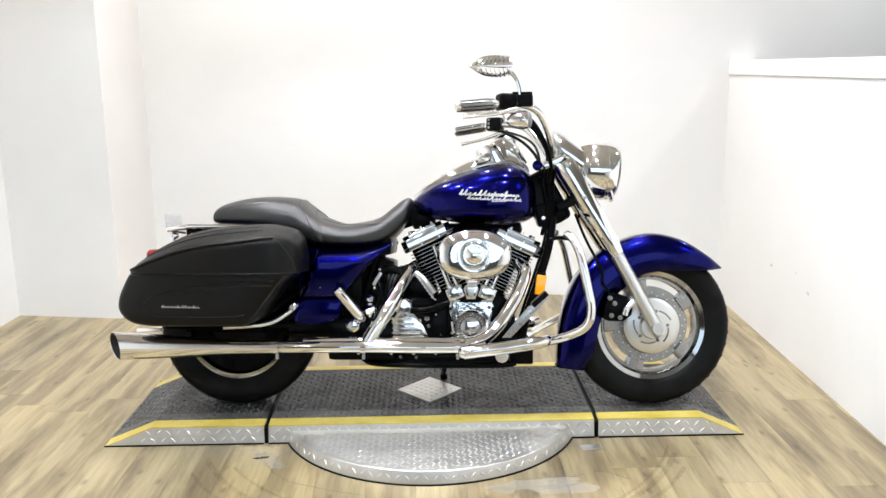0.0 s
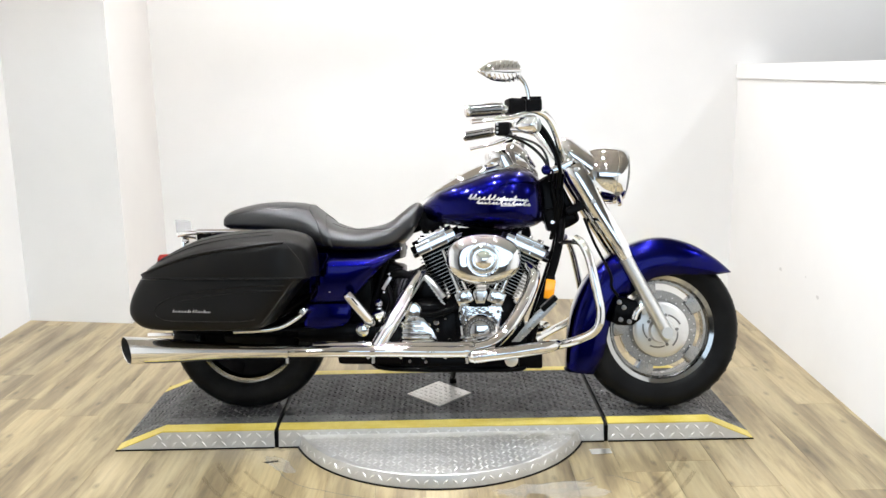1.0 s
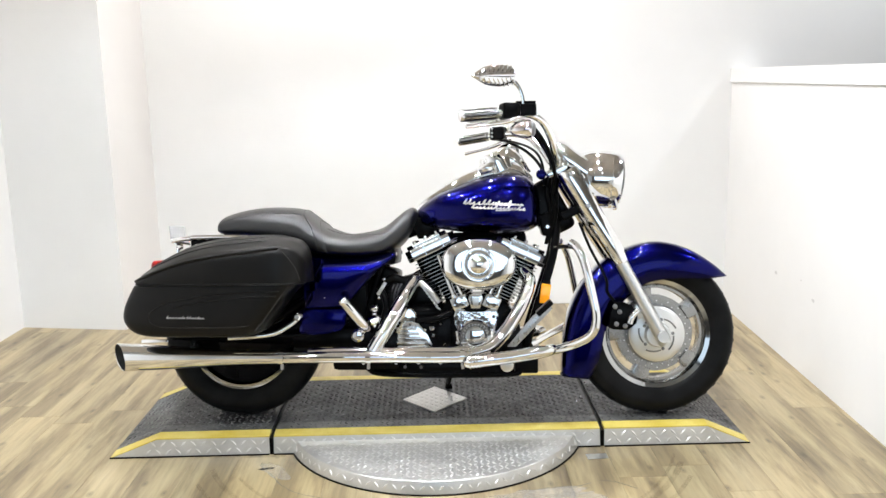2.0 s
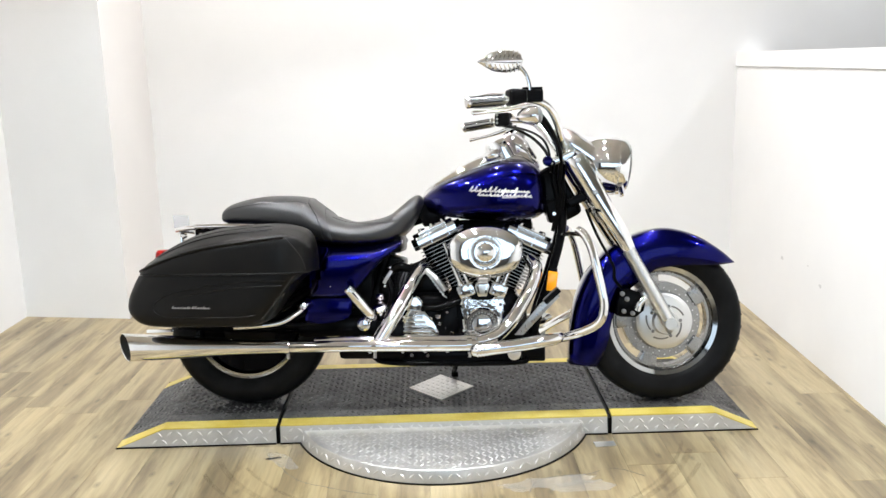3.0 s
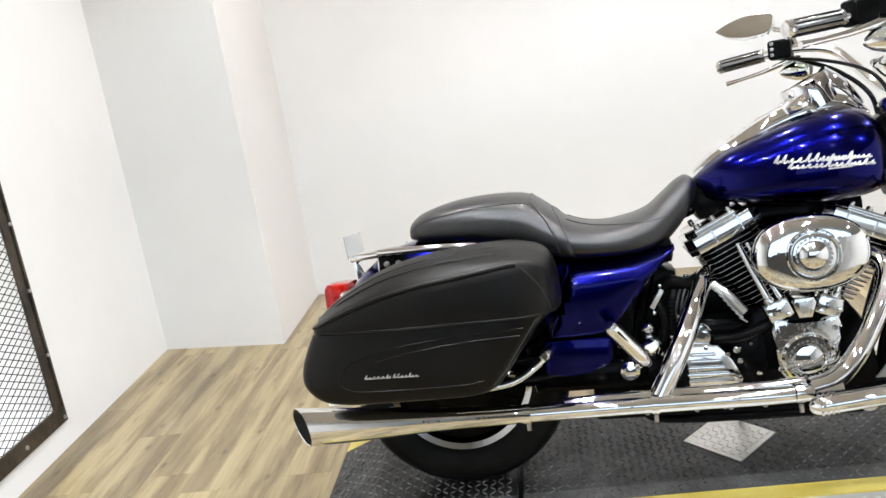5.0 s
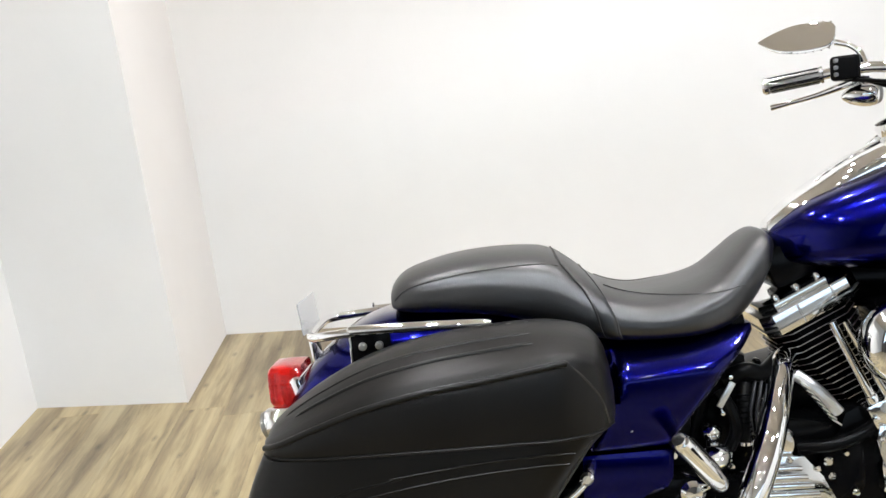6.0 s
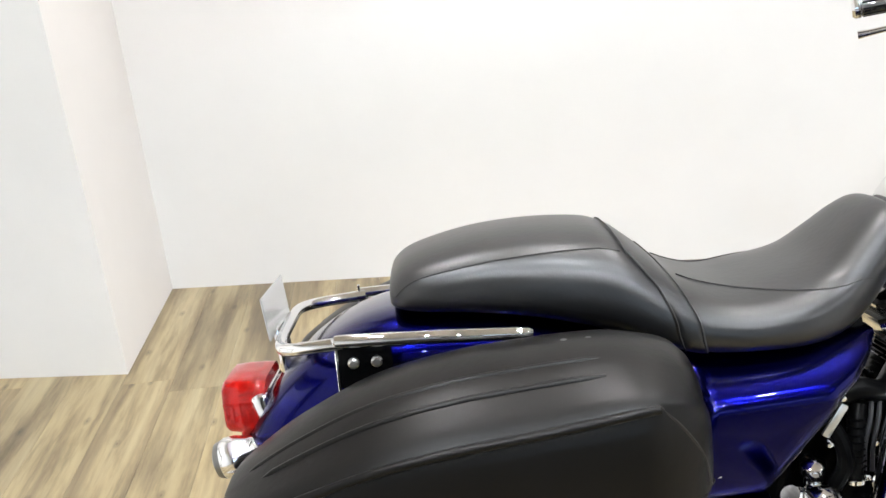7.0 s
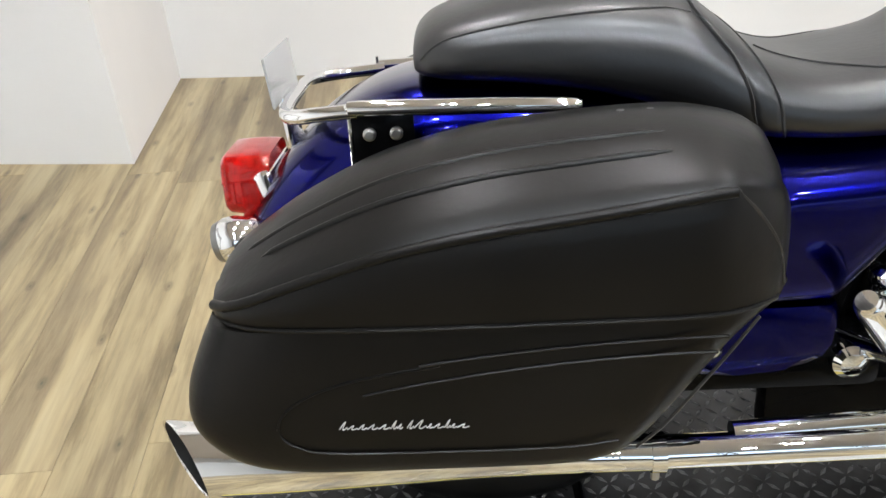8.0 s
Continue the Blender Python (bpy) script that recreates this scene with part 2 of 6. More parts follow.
RUBBER_MARK = faint_rubber()
CRACK = paint("torn_floor_layer", (0.21, 0.20, 0.185), 0.7, 0.3)
SCUFF = paint("grey_scuff", (0.71, 0.70, 0.69), 0.9, 0.2)
DARK_HOLE = Shader("recess_black", (0.004, 0.004, 0.004), 0.8).mat


# ---- mesh helpers ----
def part(name, bm, material, parent=None, label="", smooth=35):
    """Link a bmesh as one mesh object, under a thing or a part when one is given."""
    bmesh.ops.recalc_face_normals(bm, faces=bm.faces[:])
    mesh = bpy.data.meshes.new(name)
    bm.to_mesh(mesh)
    bm.free()
    if material:
        mesh.materials.append(material)
    if smooth:
        mesh.shade_smooth()
        mesh.set_sharp_from_angle(angle=radians(smooth))
    ob = new(name, mesh)
    ob.parent = parent
    return tagged(ob, label)


def thing(name, label, category, m=None, group=""):
    ob = new(name)
    if m is not None:
        ob.matrix_world = m
    return tagged(ob, label, category, group)


def curve(rows, sub=5):
    """Rows of numbers, made denser along a smooth curve through them."""
    rows = [np.array(r, float) for r in rows]
    if len(rows) < 3:
        return [rows[0] + (rows[-1] - rows[0]) * k / sub for k in range(sub + 1)]
    ends = [2 * rows[0] - rows[1]] + rows + [2 * rows[-1] - rows[-2]]
    out = []
    for a, b, c, d in zip(ends, ends[1:], ends[2:], ends[3:]):
        for k in range(sub):
            u = k / sub
            out.append(0.5 * (2 * b + (c - a) * u + (2 * a - 5 * b + 4 * c - d) * u * u + (3 * b - a - 3 * c + d) * u**3))
    return out + [rows[-1]]


def skin(bm, rings, closed=True, caps=True):
    """Faces between rings of points, with the same count in each."""
    made = [[bm.verts.new(tuple(map(float, p))) for p in ring] for ring in rings]
    n = len(made[0])
    for a, b in zip(made, made[1:]):
        for k in range(n if closed else n - 1):
            bm.faces.new((a[k], a[(k + 1) % n], b[(k + 1) % n], b[k]))
    if caps and closed:
        bm.faces.new(made[0])
        bm.faces.new(made[-1][::-1])
    return bm


def tube(points, radius, seg=12, sub=5, bm=None, caps=True):
    """A round tube along a smooth curve; radius: one, or one for each point."""
    bm = bm or bmesh.new()
    radii = radius if isinstance(radius, (list, tuple)) else [radius] * len(points)
    rows = curve([(*p, r) for p, r in zip(points, radii)], sub)
    rings, side = [], None
    for n, row in enumerate(rows):
        ahead = Vector(rows[min(n + 1, len(rows) - 1)][:3] - rows[max(n - 1, 0)][:3]).normalized()
        if side is None:
            side = ahead.orthogonal().normalized()
        side = (side - ahead * side.dot(ahead)).normalized()
        up = ahead.cross(side)
        rings.append([Vector(row[:3]) + (side * math.cos(a) + up * math.sin(a)) * row[3] for a in (2 * math.pi * k / seg for k in range(seg))])
    return skin(bm, rings, caps=caps)


def lathe(profile, m, seg=32, bm=None, caps=True):
    """A body of revolution about the z axis of m; profile: rows of radius and height."""
    bm = bm or bmesh.new()
    rings = [[m @ Vector((r * math.cos(a), r * math.sin(a), z)) for a in (2 * math.pi * k / seg for k in range(seg))] for r, z in profile]
    return skin(bm, rings, caps=caps)


def block(size, m, bevel=0.004, segments=2, bm=None):
    """A box with rounded edges."""
    bm = bm or bmesh.new()
    made = bmesh.ops.create_cube(bm, size=1.0, matrix=m @ Matrix.Diagonal((*size, 1)))
    if bevel:
        edges = list({e for v in made["verts"] for e in v.link_edges})
        bmesh.ops.bevel(bm, geom=edges, offset=bevel, segments=segments, affect="EDGES", profile=0.6)
    return bm


def slab(outline, depth, m, bevel=0.0, bm=None, segments=2):
    """An outline in the xy plane of m, given depth along its z, with rounded rims."""
    bm = bm or bmesh.new()
    low = [bm.verts.new(m @ Vector((x, y, 0))) for x, y in outline]
    high = [bm.verts.new(m @ Vector((x, y, depth))) for x, y in outline]
    n = len(low)
    sides = [bm.faces.new((low[k], low[(k + 1) % n], high[(k + 1) % n], high[k])) for k in range(n)]
    tops = [bm.faces.new(low[::-1]), bm.faces.new(high)]
    if bevel:
        edges = list({e for f in tops for e in f.edges})
        bmesh.ops.bevel(bm, geom=edges, offset=bevel, segments=segments, affect="EDGES", profile=0.6)
    return bm


def power(v, e):
    return math.copysign(abs(v) ** e, v)


SIDE = pose(0, 0, 0, 90)  # turns an outline drawn in x and z upright, its depth towards -y


def side_slab(outline, y0, y1, bevel=0.0, bm=None):
    """An outline in x and z, from y0 (nearer the right side) to y1."""
    return slab(outline, y1 - y0, Matrix(((1, 0, 0, 0), (0, 0, 1, y0), (0, 1, 0, 0), (0, 0, 0, 1))), bevel, bm)


def across(x, y, z):
    """A pose at that place whose z axis points to the bike's right side."""
    return pose(x, y, z, 90)


def aimed(a, b):
    """A pose at a whose z axis points to b."""
    return Matrix.Translation(a) @ (Vector(b) - Vector(a)).to_track_quat("Z", "Y").to_matrix().to_4x4()


def back_y(x):
    return 2.234 - 0.141 * (x + 0.979)


def right_x(y):
    return 2.392 + 0.032 * y


def prism(outline, z0, z1, material, name, label, category, kind="structure", parent=None):
    ob = part(name, slab(outline, z1 - z0, Matrix.Translation((0, 0, z0))), material, parent, label, 0)
    return tagged(ob, category=category, kind=kind)


TOP = CEILING_Z
prism([(-1.2, back_y(-1.2)), (6.0, back_y(6.0)), (6.0, back_y(6.0) + 0.2), (-1.2, back_y(-1.2) + 0.2)], -0.05, TOP, WALL_PAINT, "wall_back", "white painted back wall behind the motorcycle", "wall")
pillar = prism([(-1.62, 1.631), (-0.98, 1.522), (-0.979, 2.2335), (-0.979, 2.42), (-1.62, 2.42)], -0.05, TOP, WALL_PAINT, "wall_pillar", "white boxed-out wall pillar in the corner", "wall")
# the +x face gets the tinted copy; its light is in the colour
pillar.data.materials.append(RETURN_WARM_LIGHT)
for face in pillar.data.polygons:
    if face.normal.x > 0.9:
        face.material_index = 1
prism([(right_x(back_y(2.43) - 0.003), back_y(2.43) - 0.003), (right_x(-7.2), -7.2), (right_x(-7.2) + 0.14, -7.2), (2.57, back_y(2.57) - 0.003)], -0.05, 1.2925, WALL_PAINT, "wall_partition", "white half-height partition wall with marks", "wall")
prism([(right_x(back_y(2.42) - 0.004) - 0.008, back_y(2.42) - 0.004), (right_x(-7.2) - 0.008, -7.2), (right_x(-7.2) + 0.155, -7.2), (2.585, back_y(2.585) - 0.004)], 1.294, 1.372, WALL_PAINT, "trim_partition", "white cap rail along the partition top", "trim")
FRONT_Y, PANE_X0, PANE_X1, PANE_Z0, PANE_Z1 = -7.2, -0.9, 4.7, 1.15, 2.95


def front_wall():
    """The street side of the showroom, with a wide window in it."""
    bm = bmesh.new()
    for x0, x1, z0, z1 in ((-1.6, PANE_X0, -0.05, TOP), (PANE_X1, 6.0, -0.05, TOP), (PANE_X0, PANE_X1, -0.05, PANE_Z0), (PANE_X0, PANE_X1, PANE_Z1, TOP)):
        block((x1 - x0, 0.2, z1 - z0), pose((x0 + x1) / 2, FRONT_Y - 0.1, (z0 + z1) / 2), 0, 1, bm)
    return bm


tagged(part("wall_front", front_wall(), REAR_PAINT, None, "plain dull wall with a wide window behind the walk", 0), category="wall", kind="structure")
window = tagged(new("window_1"), "wide showroom window with slim dark bars", "window", kind="structure")
for k in range(5):
    part("window_bar", block((0.05, 0.06, PANE_Z1 - PANE_Z0), pose(PANE_X0 + 0.03 + (PANE_X1 - PANE_X0 - 0.06) * k / 4, FRONT_Y - 0.03, (PANE_Z0 + PANE_Z1) / 2), 0.004, 1), STEEL_ANGLE, window)
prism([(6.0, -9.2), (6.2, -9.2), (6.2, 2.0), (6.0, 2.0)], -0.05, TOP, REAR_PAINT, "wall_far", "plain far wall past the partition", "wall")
prism([(-5.0, -9.4), (6.4, -9.4), (6.4, 2.8), (-5.0, 2.8)], TOP, TOP + 0.1, CEILING_PAINT, "ceiling", "plain dark painted ceiling", "ceiling")

# The left wall has an opening through it, closed by a screen.
WX, DEPTH = -1.60, 0.36
OPEN_Y0, OPEN_Y1, OPEN_Z0, OPEN_Z1 = -0.78, 0.622, 0.168, 1.338


def left_wall():
    bm = bmesh.new()
    ys, zs = (-9.2, OPEN_Y0, OPEN_Y1, 1.640), (-0.05, OPEN_Z0, OPEN_Z1, TOP)
    for a in range(3):
        for b in range(3):
            if (a, b) != (1, 1):
                bmesh.ops.create_cube(bm, size=1, matrix=pose(WX - DEPTH / 2, (ys[a] + ys[a + 1]) / 2, (zs[b] + zs[b + 1]) / 2) @ Matrix.Diagonal((DEPTH, ys[a + 1] - ys[a], zs[b + 1] - zs[b], 1)))
    bmesh.ops.remove_doubles(bm, verts=bm.verts[:], dist=1e-4)
    seen = {}
    for f in bm.faces:
        seen.setdefault(tuple(round(v, 3) for v in f.calc_center_median()), []).append(f)
    bmesh.ops.delete(bm, geom=[f for some in seen.values() if len(some) > 1 for f in some], context="FACES_ONLY")
    return bm


tagged(part("wall_left", left_wall(), WALL_PAINT, None, "white wall with a screened opening low down", 0), category="wall", kind="structure")
prism([(-2.5, -2.5), (-2.3, -2.5), (-2.3, 2.42), (-2.5, 2.42)], -0.05, TOP, WALL_PAINT, "wall_beyond", "white wall of the bright space past the screen", "wall")
prism([(-2.5, -2.7), (WX - DEPTH, -2.7), (WX - DEPTH, -2.5), (-2.5, -2.5)], -0.05, TOP, WALL_PAINT, "wall_beyond_side", "plain white side wall past the screen", "wall")
prism([(-2.5, 2.42), (-1.2, 2.42), (-1.2, 2.6), (-2.5, 2.6)], -0.05, TOP, WALL_PAINT, "wall_beyond_end", "plain white end wall past the screen", "wall")


def bar(y0, y1, z0, z1, x0, x1, mitre=0):
    return block((x1 - x0, y1 - y0, z1 - z0), pose((x0 + x1) / 2, (y0 + y1) / 2, (z0 + z1) / 2), 0.0015, 1)


def screen_frame(parent, x0, x1, y0, y1, z0, z1, wide, bolts):
    for name, box in (("top_angle", (y0, y1, z1 - wide, z1)), ("bottom_angle", (y0, y1, z0, z0 + wide)),
                      ("side_angle", (y0, y0 + wide, z0 + wide, z1 - wide)), ("side_angle", (y1 - wide, y1, z0 + wide, z1 - wide))):
        part(name, bar(*box, x0, x1), STEEL_ANGLE, parent, "weathered dark steel angle")
    if bolts:
        # raised inner lip and bolt heads
        for box in ((y1 - wide * 0.34, y1 - wide * 0.18, z0 + wide, z1 - wide), (y0, y1, z1 - wide * 0.36, z1 - wide * 0.2)):
            part("lip", bar(*box, x1, x1 + 0.006), STEEL_ANGLE, parent)
        spots = [(y1 - 0.02, z) for z in np.linspace(z0 + 0.02, z1 - 0.02, 6)] + [(y, z) for y in np.linspace(y0 + 0.08, y1 - 0.28, 5) for z in (z0 + 0.03, z1 - 0.025)]
        bolt = None
        for y, z in spots:
            if bolt is None:
                bolt = part("bolt_head", lathe([(0.0085, 0), (0.0085, 0.004), (0.006, 0.007), (0.001, 0.008)], pose(0, 0, 0, 0, 90), 8), STEEL, parent, "worn bolt head")
                bolt.location = (x1 + 0.0005, y, z)
            else:
                other = new("bolt_head", bolt.data)
                other.parent, other.location = parent, (x1 + 0.0005, y, z)


def expanded_mesh(x, y0, y1, z0, z1, wide, high, strand):
    """Crossing strands of expanded metal, clipped to the opening."""
    verts, faces = [], []
    slope = high / wide
    for sign in (1, -1):
        reach = (y1 - y0) * slope
        start = z0 - reach if sign > 0 else z0
        for k in range(int((z1 - z0 + reach) / high) + 2):
            za = start + k * high
            zb = za + reach if sign > 0 else za - reach
            if sign < 0:
                za, zb = za, za - reach
            pts = []
            ya, yb = y0, y1
            for limit, above in ((z0, False), (z1, True)):
                def beyond(z):
                    return z > limit if above else z < limit
                if beyond(za) and beyond(zb):
                    pts = None
                    break
                if beyond(za) != beyond(zb):
                    yc = ya + (yb - ya) * (limit - za) / (zb - za)
                    if beyond(za):
                        ya, za = yc, limit
                    else:
                        yb, zb = yc, limit
            if pts is None or yb - ya < 0.004:
                continue
            base, across_z, off = len(verts), strand / 2, 0.0009 * sign
            for y, z in ((ya, za), (yb, zb)):
                verts += [(x + off - 0.0009, y, z - across_z), (x + off + 0.0009, y, z - across_z), (x + off + 0.0009, y, z + across_z), (x + off - 0.0009, y, z + across_z)]
            faces += [tuple(base + i for i in f) for f in ((0, 1, 5, 4), (1, 2, 6, 5), (2, 3, 7, 6), (3, 0, 4, 7))]
    mesh = bpy.data.meshes.new("expanded_mesh")
    mesh.from_pydata(verts, [], faces)
    mesh.materials.append(WIRE)
    return mesh


screen = thing("mesh_screen", "black expanded metal screen in a bolted steel angle border", "screen", Matrix.Identity(4))
screen_frame(screen, WX + 0.002, WX + 0.012, OPEN_Y0 - 0.06, 0.685, 0.102, 1.403, 0.066, True)
net = new("expanded_mesh", expanded_mesh(WX + 0.004, OPEN_Y0, OPEN_Y1, OPEN_Z0, OPEN_Z1, 0.056, 0.028, 0.0034))
net.parent = screen
tagged(net, "black diamond-pattern wire mesh", kind="stuff")
inner = thing("inner_screen", "second wire mesh border at the back of the opening", "screen", Matrix.Identity(4))
for box in ((OPEN_Y1 - 0.050, OPEN_Y1 + 0.01, OPEN_Z0 + 0.045, OPEN_Z1), (OPEN_Y0, OPEN_Y1 + 0.01, OPEN_Z0 - 0.005, OPEN_Z0 + 0.045)):
    strip = new("mesh_strip", expanded_mesh(WX - DEPTH - 0.006, *box, 0.056, 0.028, 0.0055))
    strip.parent = inner
part("back_edge", bar(OPEN_Y1 - 0.056, OPEN_Y1 - 0.050, OPEN_Z0 + 0.045, OPEN_Z1, WX - DEPTH - 0.010, WX - DEPTH - 0.004), STEEL_ANGLE, inner)


# ---- ceiling lights ----
def downlight():
    ob = thing("downlight", "round white recessed ceiling downlight", "ceiling light", pose(*DOWNLIGHTS[0][:2], CEILING_Z), "ceiling downlights")
    part("trim_ring", lathe([(0.075, 0.0), (0.105, 0.0), (0.105, -0.006), (0.078, -0.012), (0.075, 0.0)], Matrix.Identity(4), 24, caps=False), WALL_PAINT, ob)
    return ob


first_light = downlight()
for lx, ly, *_ in DOWNLIGHTS[1:]:
    copy_thing(first_light, pose(lx, ly, CEILING_Z))


# ---- the floor ----
tagged(part("floor", slab([(-5.0, -9.3), (6.3, -9.3), (6.3, 2.7), (-5.0, 2.7)], 0.08, Matrix.Translation((0, 0, -0.088))), UNDERLAY, None, "light oak vinyl plank floor with grey-brown grain", 0), category="floor", kind="structure")
floor = bpy.data.objects["floor"]
PLANK_W, PLANK_L = 0.168, 1.22


def plank_mesh(length):
    bm = block((PLANK_W - 0.0006, length - 0.0006, 0.007), Matrix.Translation((0, 0, -0.0035)), 0.0005, 1)
    mesh = bpy.data.meshes.new("plank")
    bm.to_mesh(mesh)
    bm.free()
    mesh.materials.append(PLANK)
    return mesh


whole_plank = plank_mesh(PLANK_L)
rest = bmesh.new()
row_random = random.Random(4)
for row in range(-14, 28):
    px = -0.648 + 0.5 * PLANK_W + row * PLANK_W
    if px > 6.0 or px < -4.0:
        continue
    py = -7.3 + row_random.random() * PLANK_L
    while py < 2.6:
        near = -1.7 < px < 2.5 and py > -3.3
        if near:
            ob = new("plank", whole_plank)
            ob.parent, ob.location = floor, (px, py + PLANK_L / 2, 0.0)
        elif py + PLANK_L < 2.7:
            bmesh.ops.create_cube(rest, size=1, matrix=Matrix.Translation((px, py + PLANK_L / 2, -0.0035)) @ Matrix.Diagonal((PLANK_W - 0.0012, PLANK_L - 0.0012, 0.007, 1)))
        py += PLANK_L
tagged(part("plank_rest", rest, PLANK, floor, "", 0), kind="stuff")


# ---- the turntable platform ----
DECK_Z, Y_NEAR, Y_FAR = 0.072, -0.205, 0.470
X_TIP0, X_BEND0, X_JOINT0, X_JOINT1, X_BEND1, X_TIP1 = -0.458, -0.285, 0.138, 1.361, 1.755, 1.910
platform = thing("turntable_ramp", "black tread-plate vehicle turntable with yellow edges", "turntable", Matrix.Identity(4))


def lugs(places, z, size, rise, tilt=None):
    """Low lens-shaped lugs of tread plate, alternately turned, as one mesh."""
    verts, faces = [], []
    for n, (x, y, turn) in enumerate(places):
        base, c, s = len(verts), math.cos(turn), math.sin(turn)
        for u, v, h in ((-1, 0, 0), (0, -0.3, 0), (1, 0, 0), (0, 0.3, 0), (-0.45, 0, 1), (0.45, 0, 1)):
            verts.append((x + size * (u * c - v * s), y + size * (u * s + v * c), (z(x + size * (u * c - v * s)) if tilt else z) + h * rise))
        faces += [tuple(base + i for i in f) for f in ((0, 1, 4), (1, 5, 4), (1, 2, 5), (2, 3, 5), (3, 4, 5), (3, 0, 4))]
    mesh = bpy.data.meshes.new("tread_pattern")
    mesh.from_pydata(verts, [], faces)
    return mesh


def lug_grid(x0, x1, y0, y1, pitch, keep=None):
    out = []
    for i in range(int((x1 - x0) / pitch)):
        for j in range(int((y1 - y0) / pitch)):
            x, y = x0 + (i + 0.5) * pitch, y0 + (j + 0.5) * pitch
            if keep is None or keep(x, y):
                out.append((x, y, math.radians(45 if (i + j) % 2 else -45)))
    return out


def inset(z):
    """How far the skirt leans in at its top."""
    return 0.014 * z / DECK_Z


def deck_piece(name, xs, parent):
    """One piece of the deck: rows of x, deck height; the near and far edges slope to a skirt."""
    core = bmesh.new()
    skin(core, [[(x, Y_NEAR + 0.068, z), (x, Y_FAR - 0.075, z), (x, Y_FAR - 0.075, 0.0), (x, Y_NEAR + 0.068, 0.0)] for x, z in xs])
    piece = part(name, core, DECK_BLACK, parent, "black tread-plate deck", 20)
    border = bmesh.new()
    skin(border, [[(x, Y_NEAR + 0.066, z + 0.0012), (x, Y_NEAR + 0.128, z + 0.0012), (x, Y_NEAR + 0.128, z - 0.002), (x, Y_NEAR + 0.066, z - 0.002)] for x, z in xs])
    part("deck_border", border, GREY_EDGE, piece, "scuffed smooth grey border strip", 20)
    for edge, ya, yb, sign in (("near", Y_NEAR, Y_NEAR + 0.068, 1), ("far", Y_FAR, Y_FAR - 0.075, -1)):
        strip = bmesh.new()
        skin(strip, [[(x, yb, z + 0.0008), (x, ya + sign * inset(z), max(z - 0.004, 0.002)), (x, ya + sign * inset(z), max(z - 0.010, 0.0)), (x, yb, max(z - 0.012, 0.0))] for x, z in xs])
        part("yellow_edge", strip, YELLOW, piece, "yellow painted safety edge", 20)
        skirt = bmesh.new()
        skin(skirt, [[(x, ya + sign * (inset(z) + 0.0008), max(z - 0.0048, 0.0015)), (x, ya + sign * (inset(z) + 0.004), max(z - 0.0048, 0.0015)), (x, ya + sign * 0.004, 0.0), (x, ya + sign * 0.001, 0.0)] for x, z in xs])
        part("skirt", skirt, TREAD_STEEL, piece, "aluminium tread-plate skirt", 20)
        # thin black strip drawn as the shadow line under the skirt
        part("ground_shadow_strip", block((xs[-1][0] - xs[0][0], 0.005, 0.005), pose((xs[0][0] + xs[-1][0]) / 2, ya - sign * 0.0015, 0.0026), 0.001, 1), BLACK_PLASTIC, piece, "black strip for the shadow line along the floor")
    return piece


GAP = 0.008
rear_ramp = deck_piece("ramp", [(X_TIP0, 0.004), (X_BEND0, DECK_Z), (X_JOINT0 - GAP, DECK_Z)], platform)
middle = deck_piece("centre_deck", [(X_JOINT0 + GAP, DECK_Z), (X_JOINT1 - GAP, DECK_Z)], platform)
front_ramp = deck_piece("ramp", [(X_JOINT1 + GAP, DECK_Z), (X_BEND1, DECK_Z), (X_TIP1, 0.004)], platform)


# a black block added in each open joint to keep the gap dark
for joint in (X_JOINT0, X_JOINT1):
    part("joint_gap_fill", block((2 * GAP - 0.002, Y_FAR - Y_NEAR - 0.006, DECK_Z - 0.010), pose(joint, (Y_NEAR + Y_FAR) / 2, (DECK_Z - 0.010) / 2 + 0.0005), 0.001, 1), BLACK_PLASTIC, platform, "black fill for the dark gap in the deck joint")


def deck_height(x):
    return float(np.interp(x, [X_TIP0, X_BEND0, X_BEND1, X_TIP1], [0.004, DECK_Z, DECK_Z, 0.004]))


def off_diamond(x, y):
    return abs(x - 0.743) / 0.137 + abs(y - 0.131) / 0.150 > 1


for owner, xa, xb in ((rear_ramp, X_TIP0 + 0.01, X_JOINT0 - GAP), (middle, X_JOINT0 + GAP, X_JOINT1 - GAP), (front_ramp, X_JOINT1 + GAP, X_TIP1 - 0.01)):
    mesh = lugs(lug_grid(xa, xb, Y_NEAR + 0.071, Y_FAR - 0.078, 0.0226, off_diamond), deck_height, 0.0125, 0.0030, True)
    mesh.materials.append(LUG_BLACK)
    ob = new("tread_pattern", mesh)
    ob.parent = owner
    tagged(ob, kind="stuff")
diamond = part("diamond_plate", slab([(0.743 - 0.130, 0.131), (0.743, 0.131 - 0.143), (0.743 + 0.130, 0.131), (0.743, 0.131 + 0.143)], 0.004, Matrix.Translation((0, 0, DECK_Z))), TREAD_STEEL, middle, "bare metal diamond inlay")
mesh = lugs(lug_grid(0.60, 0.89, -0.02, 0.28, 0.02, lambda x, y: abs(x - 0.743) / 0.12 + abs(y - 0.131) / 0.132 < 1), DECK_Z + 0.004, 0.011, 0.0018)
mesh.materials.append(LUG_STEEL)
tagged(new("tread_pattern", mesh), kind="stuff").parent = diamond

DISC_X, DISC_Y, DISC_R = 0.745, 0.0, 0.563


def ring_profile_flat(r):
    return [(r - 0.001, 0.0002), (r + 0.005, 0.0002), (r + 0.0045, 0.0035), (r - 0.001, 0.0045), (r - 0.001, 0.0002)]


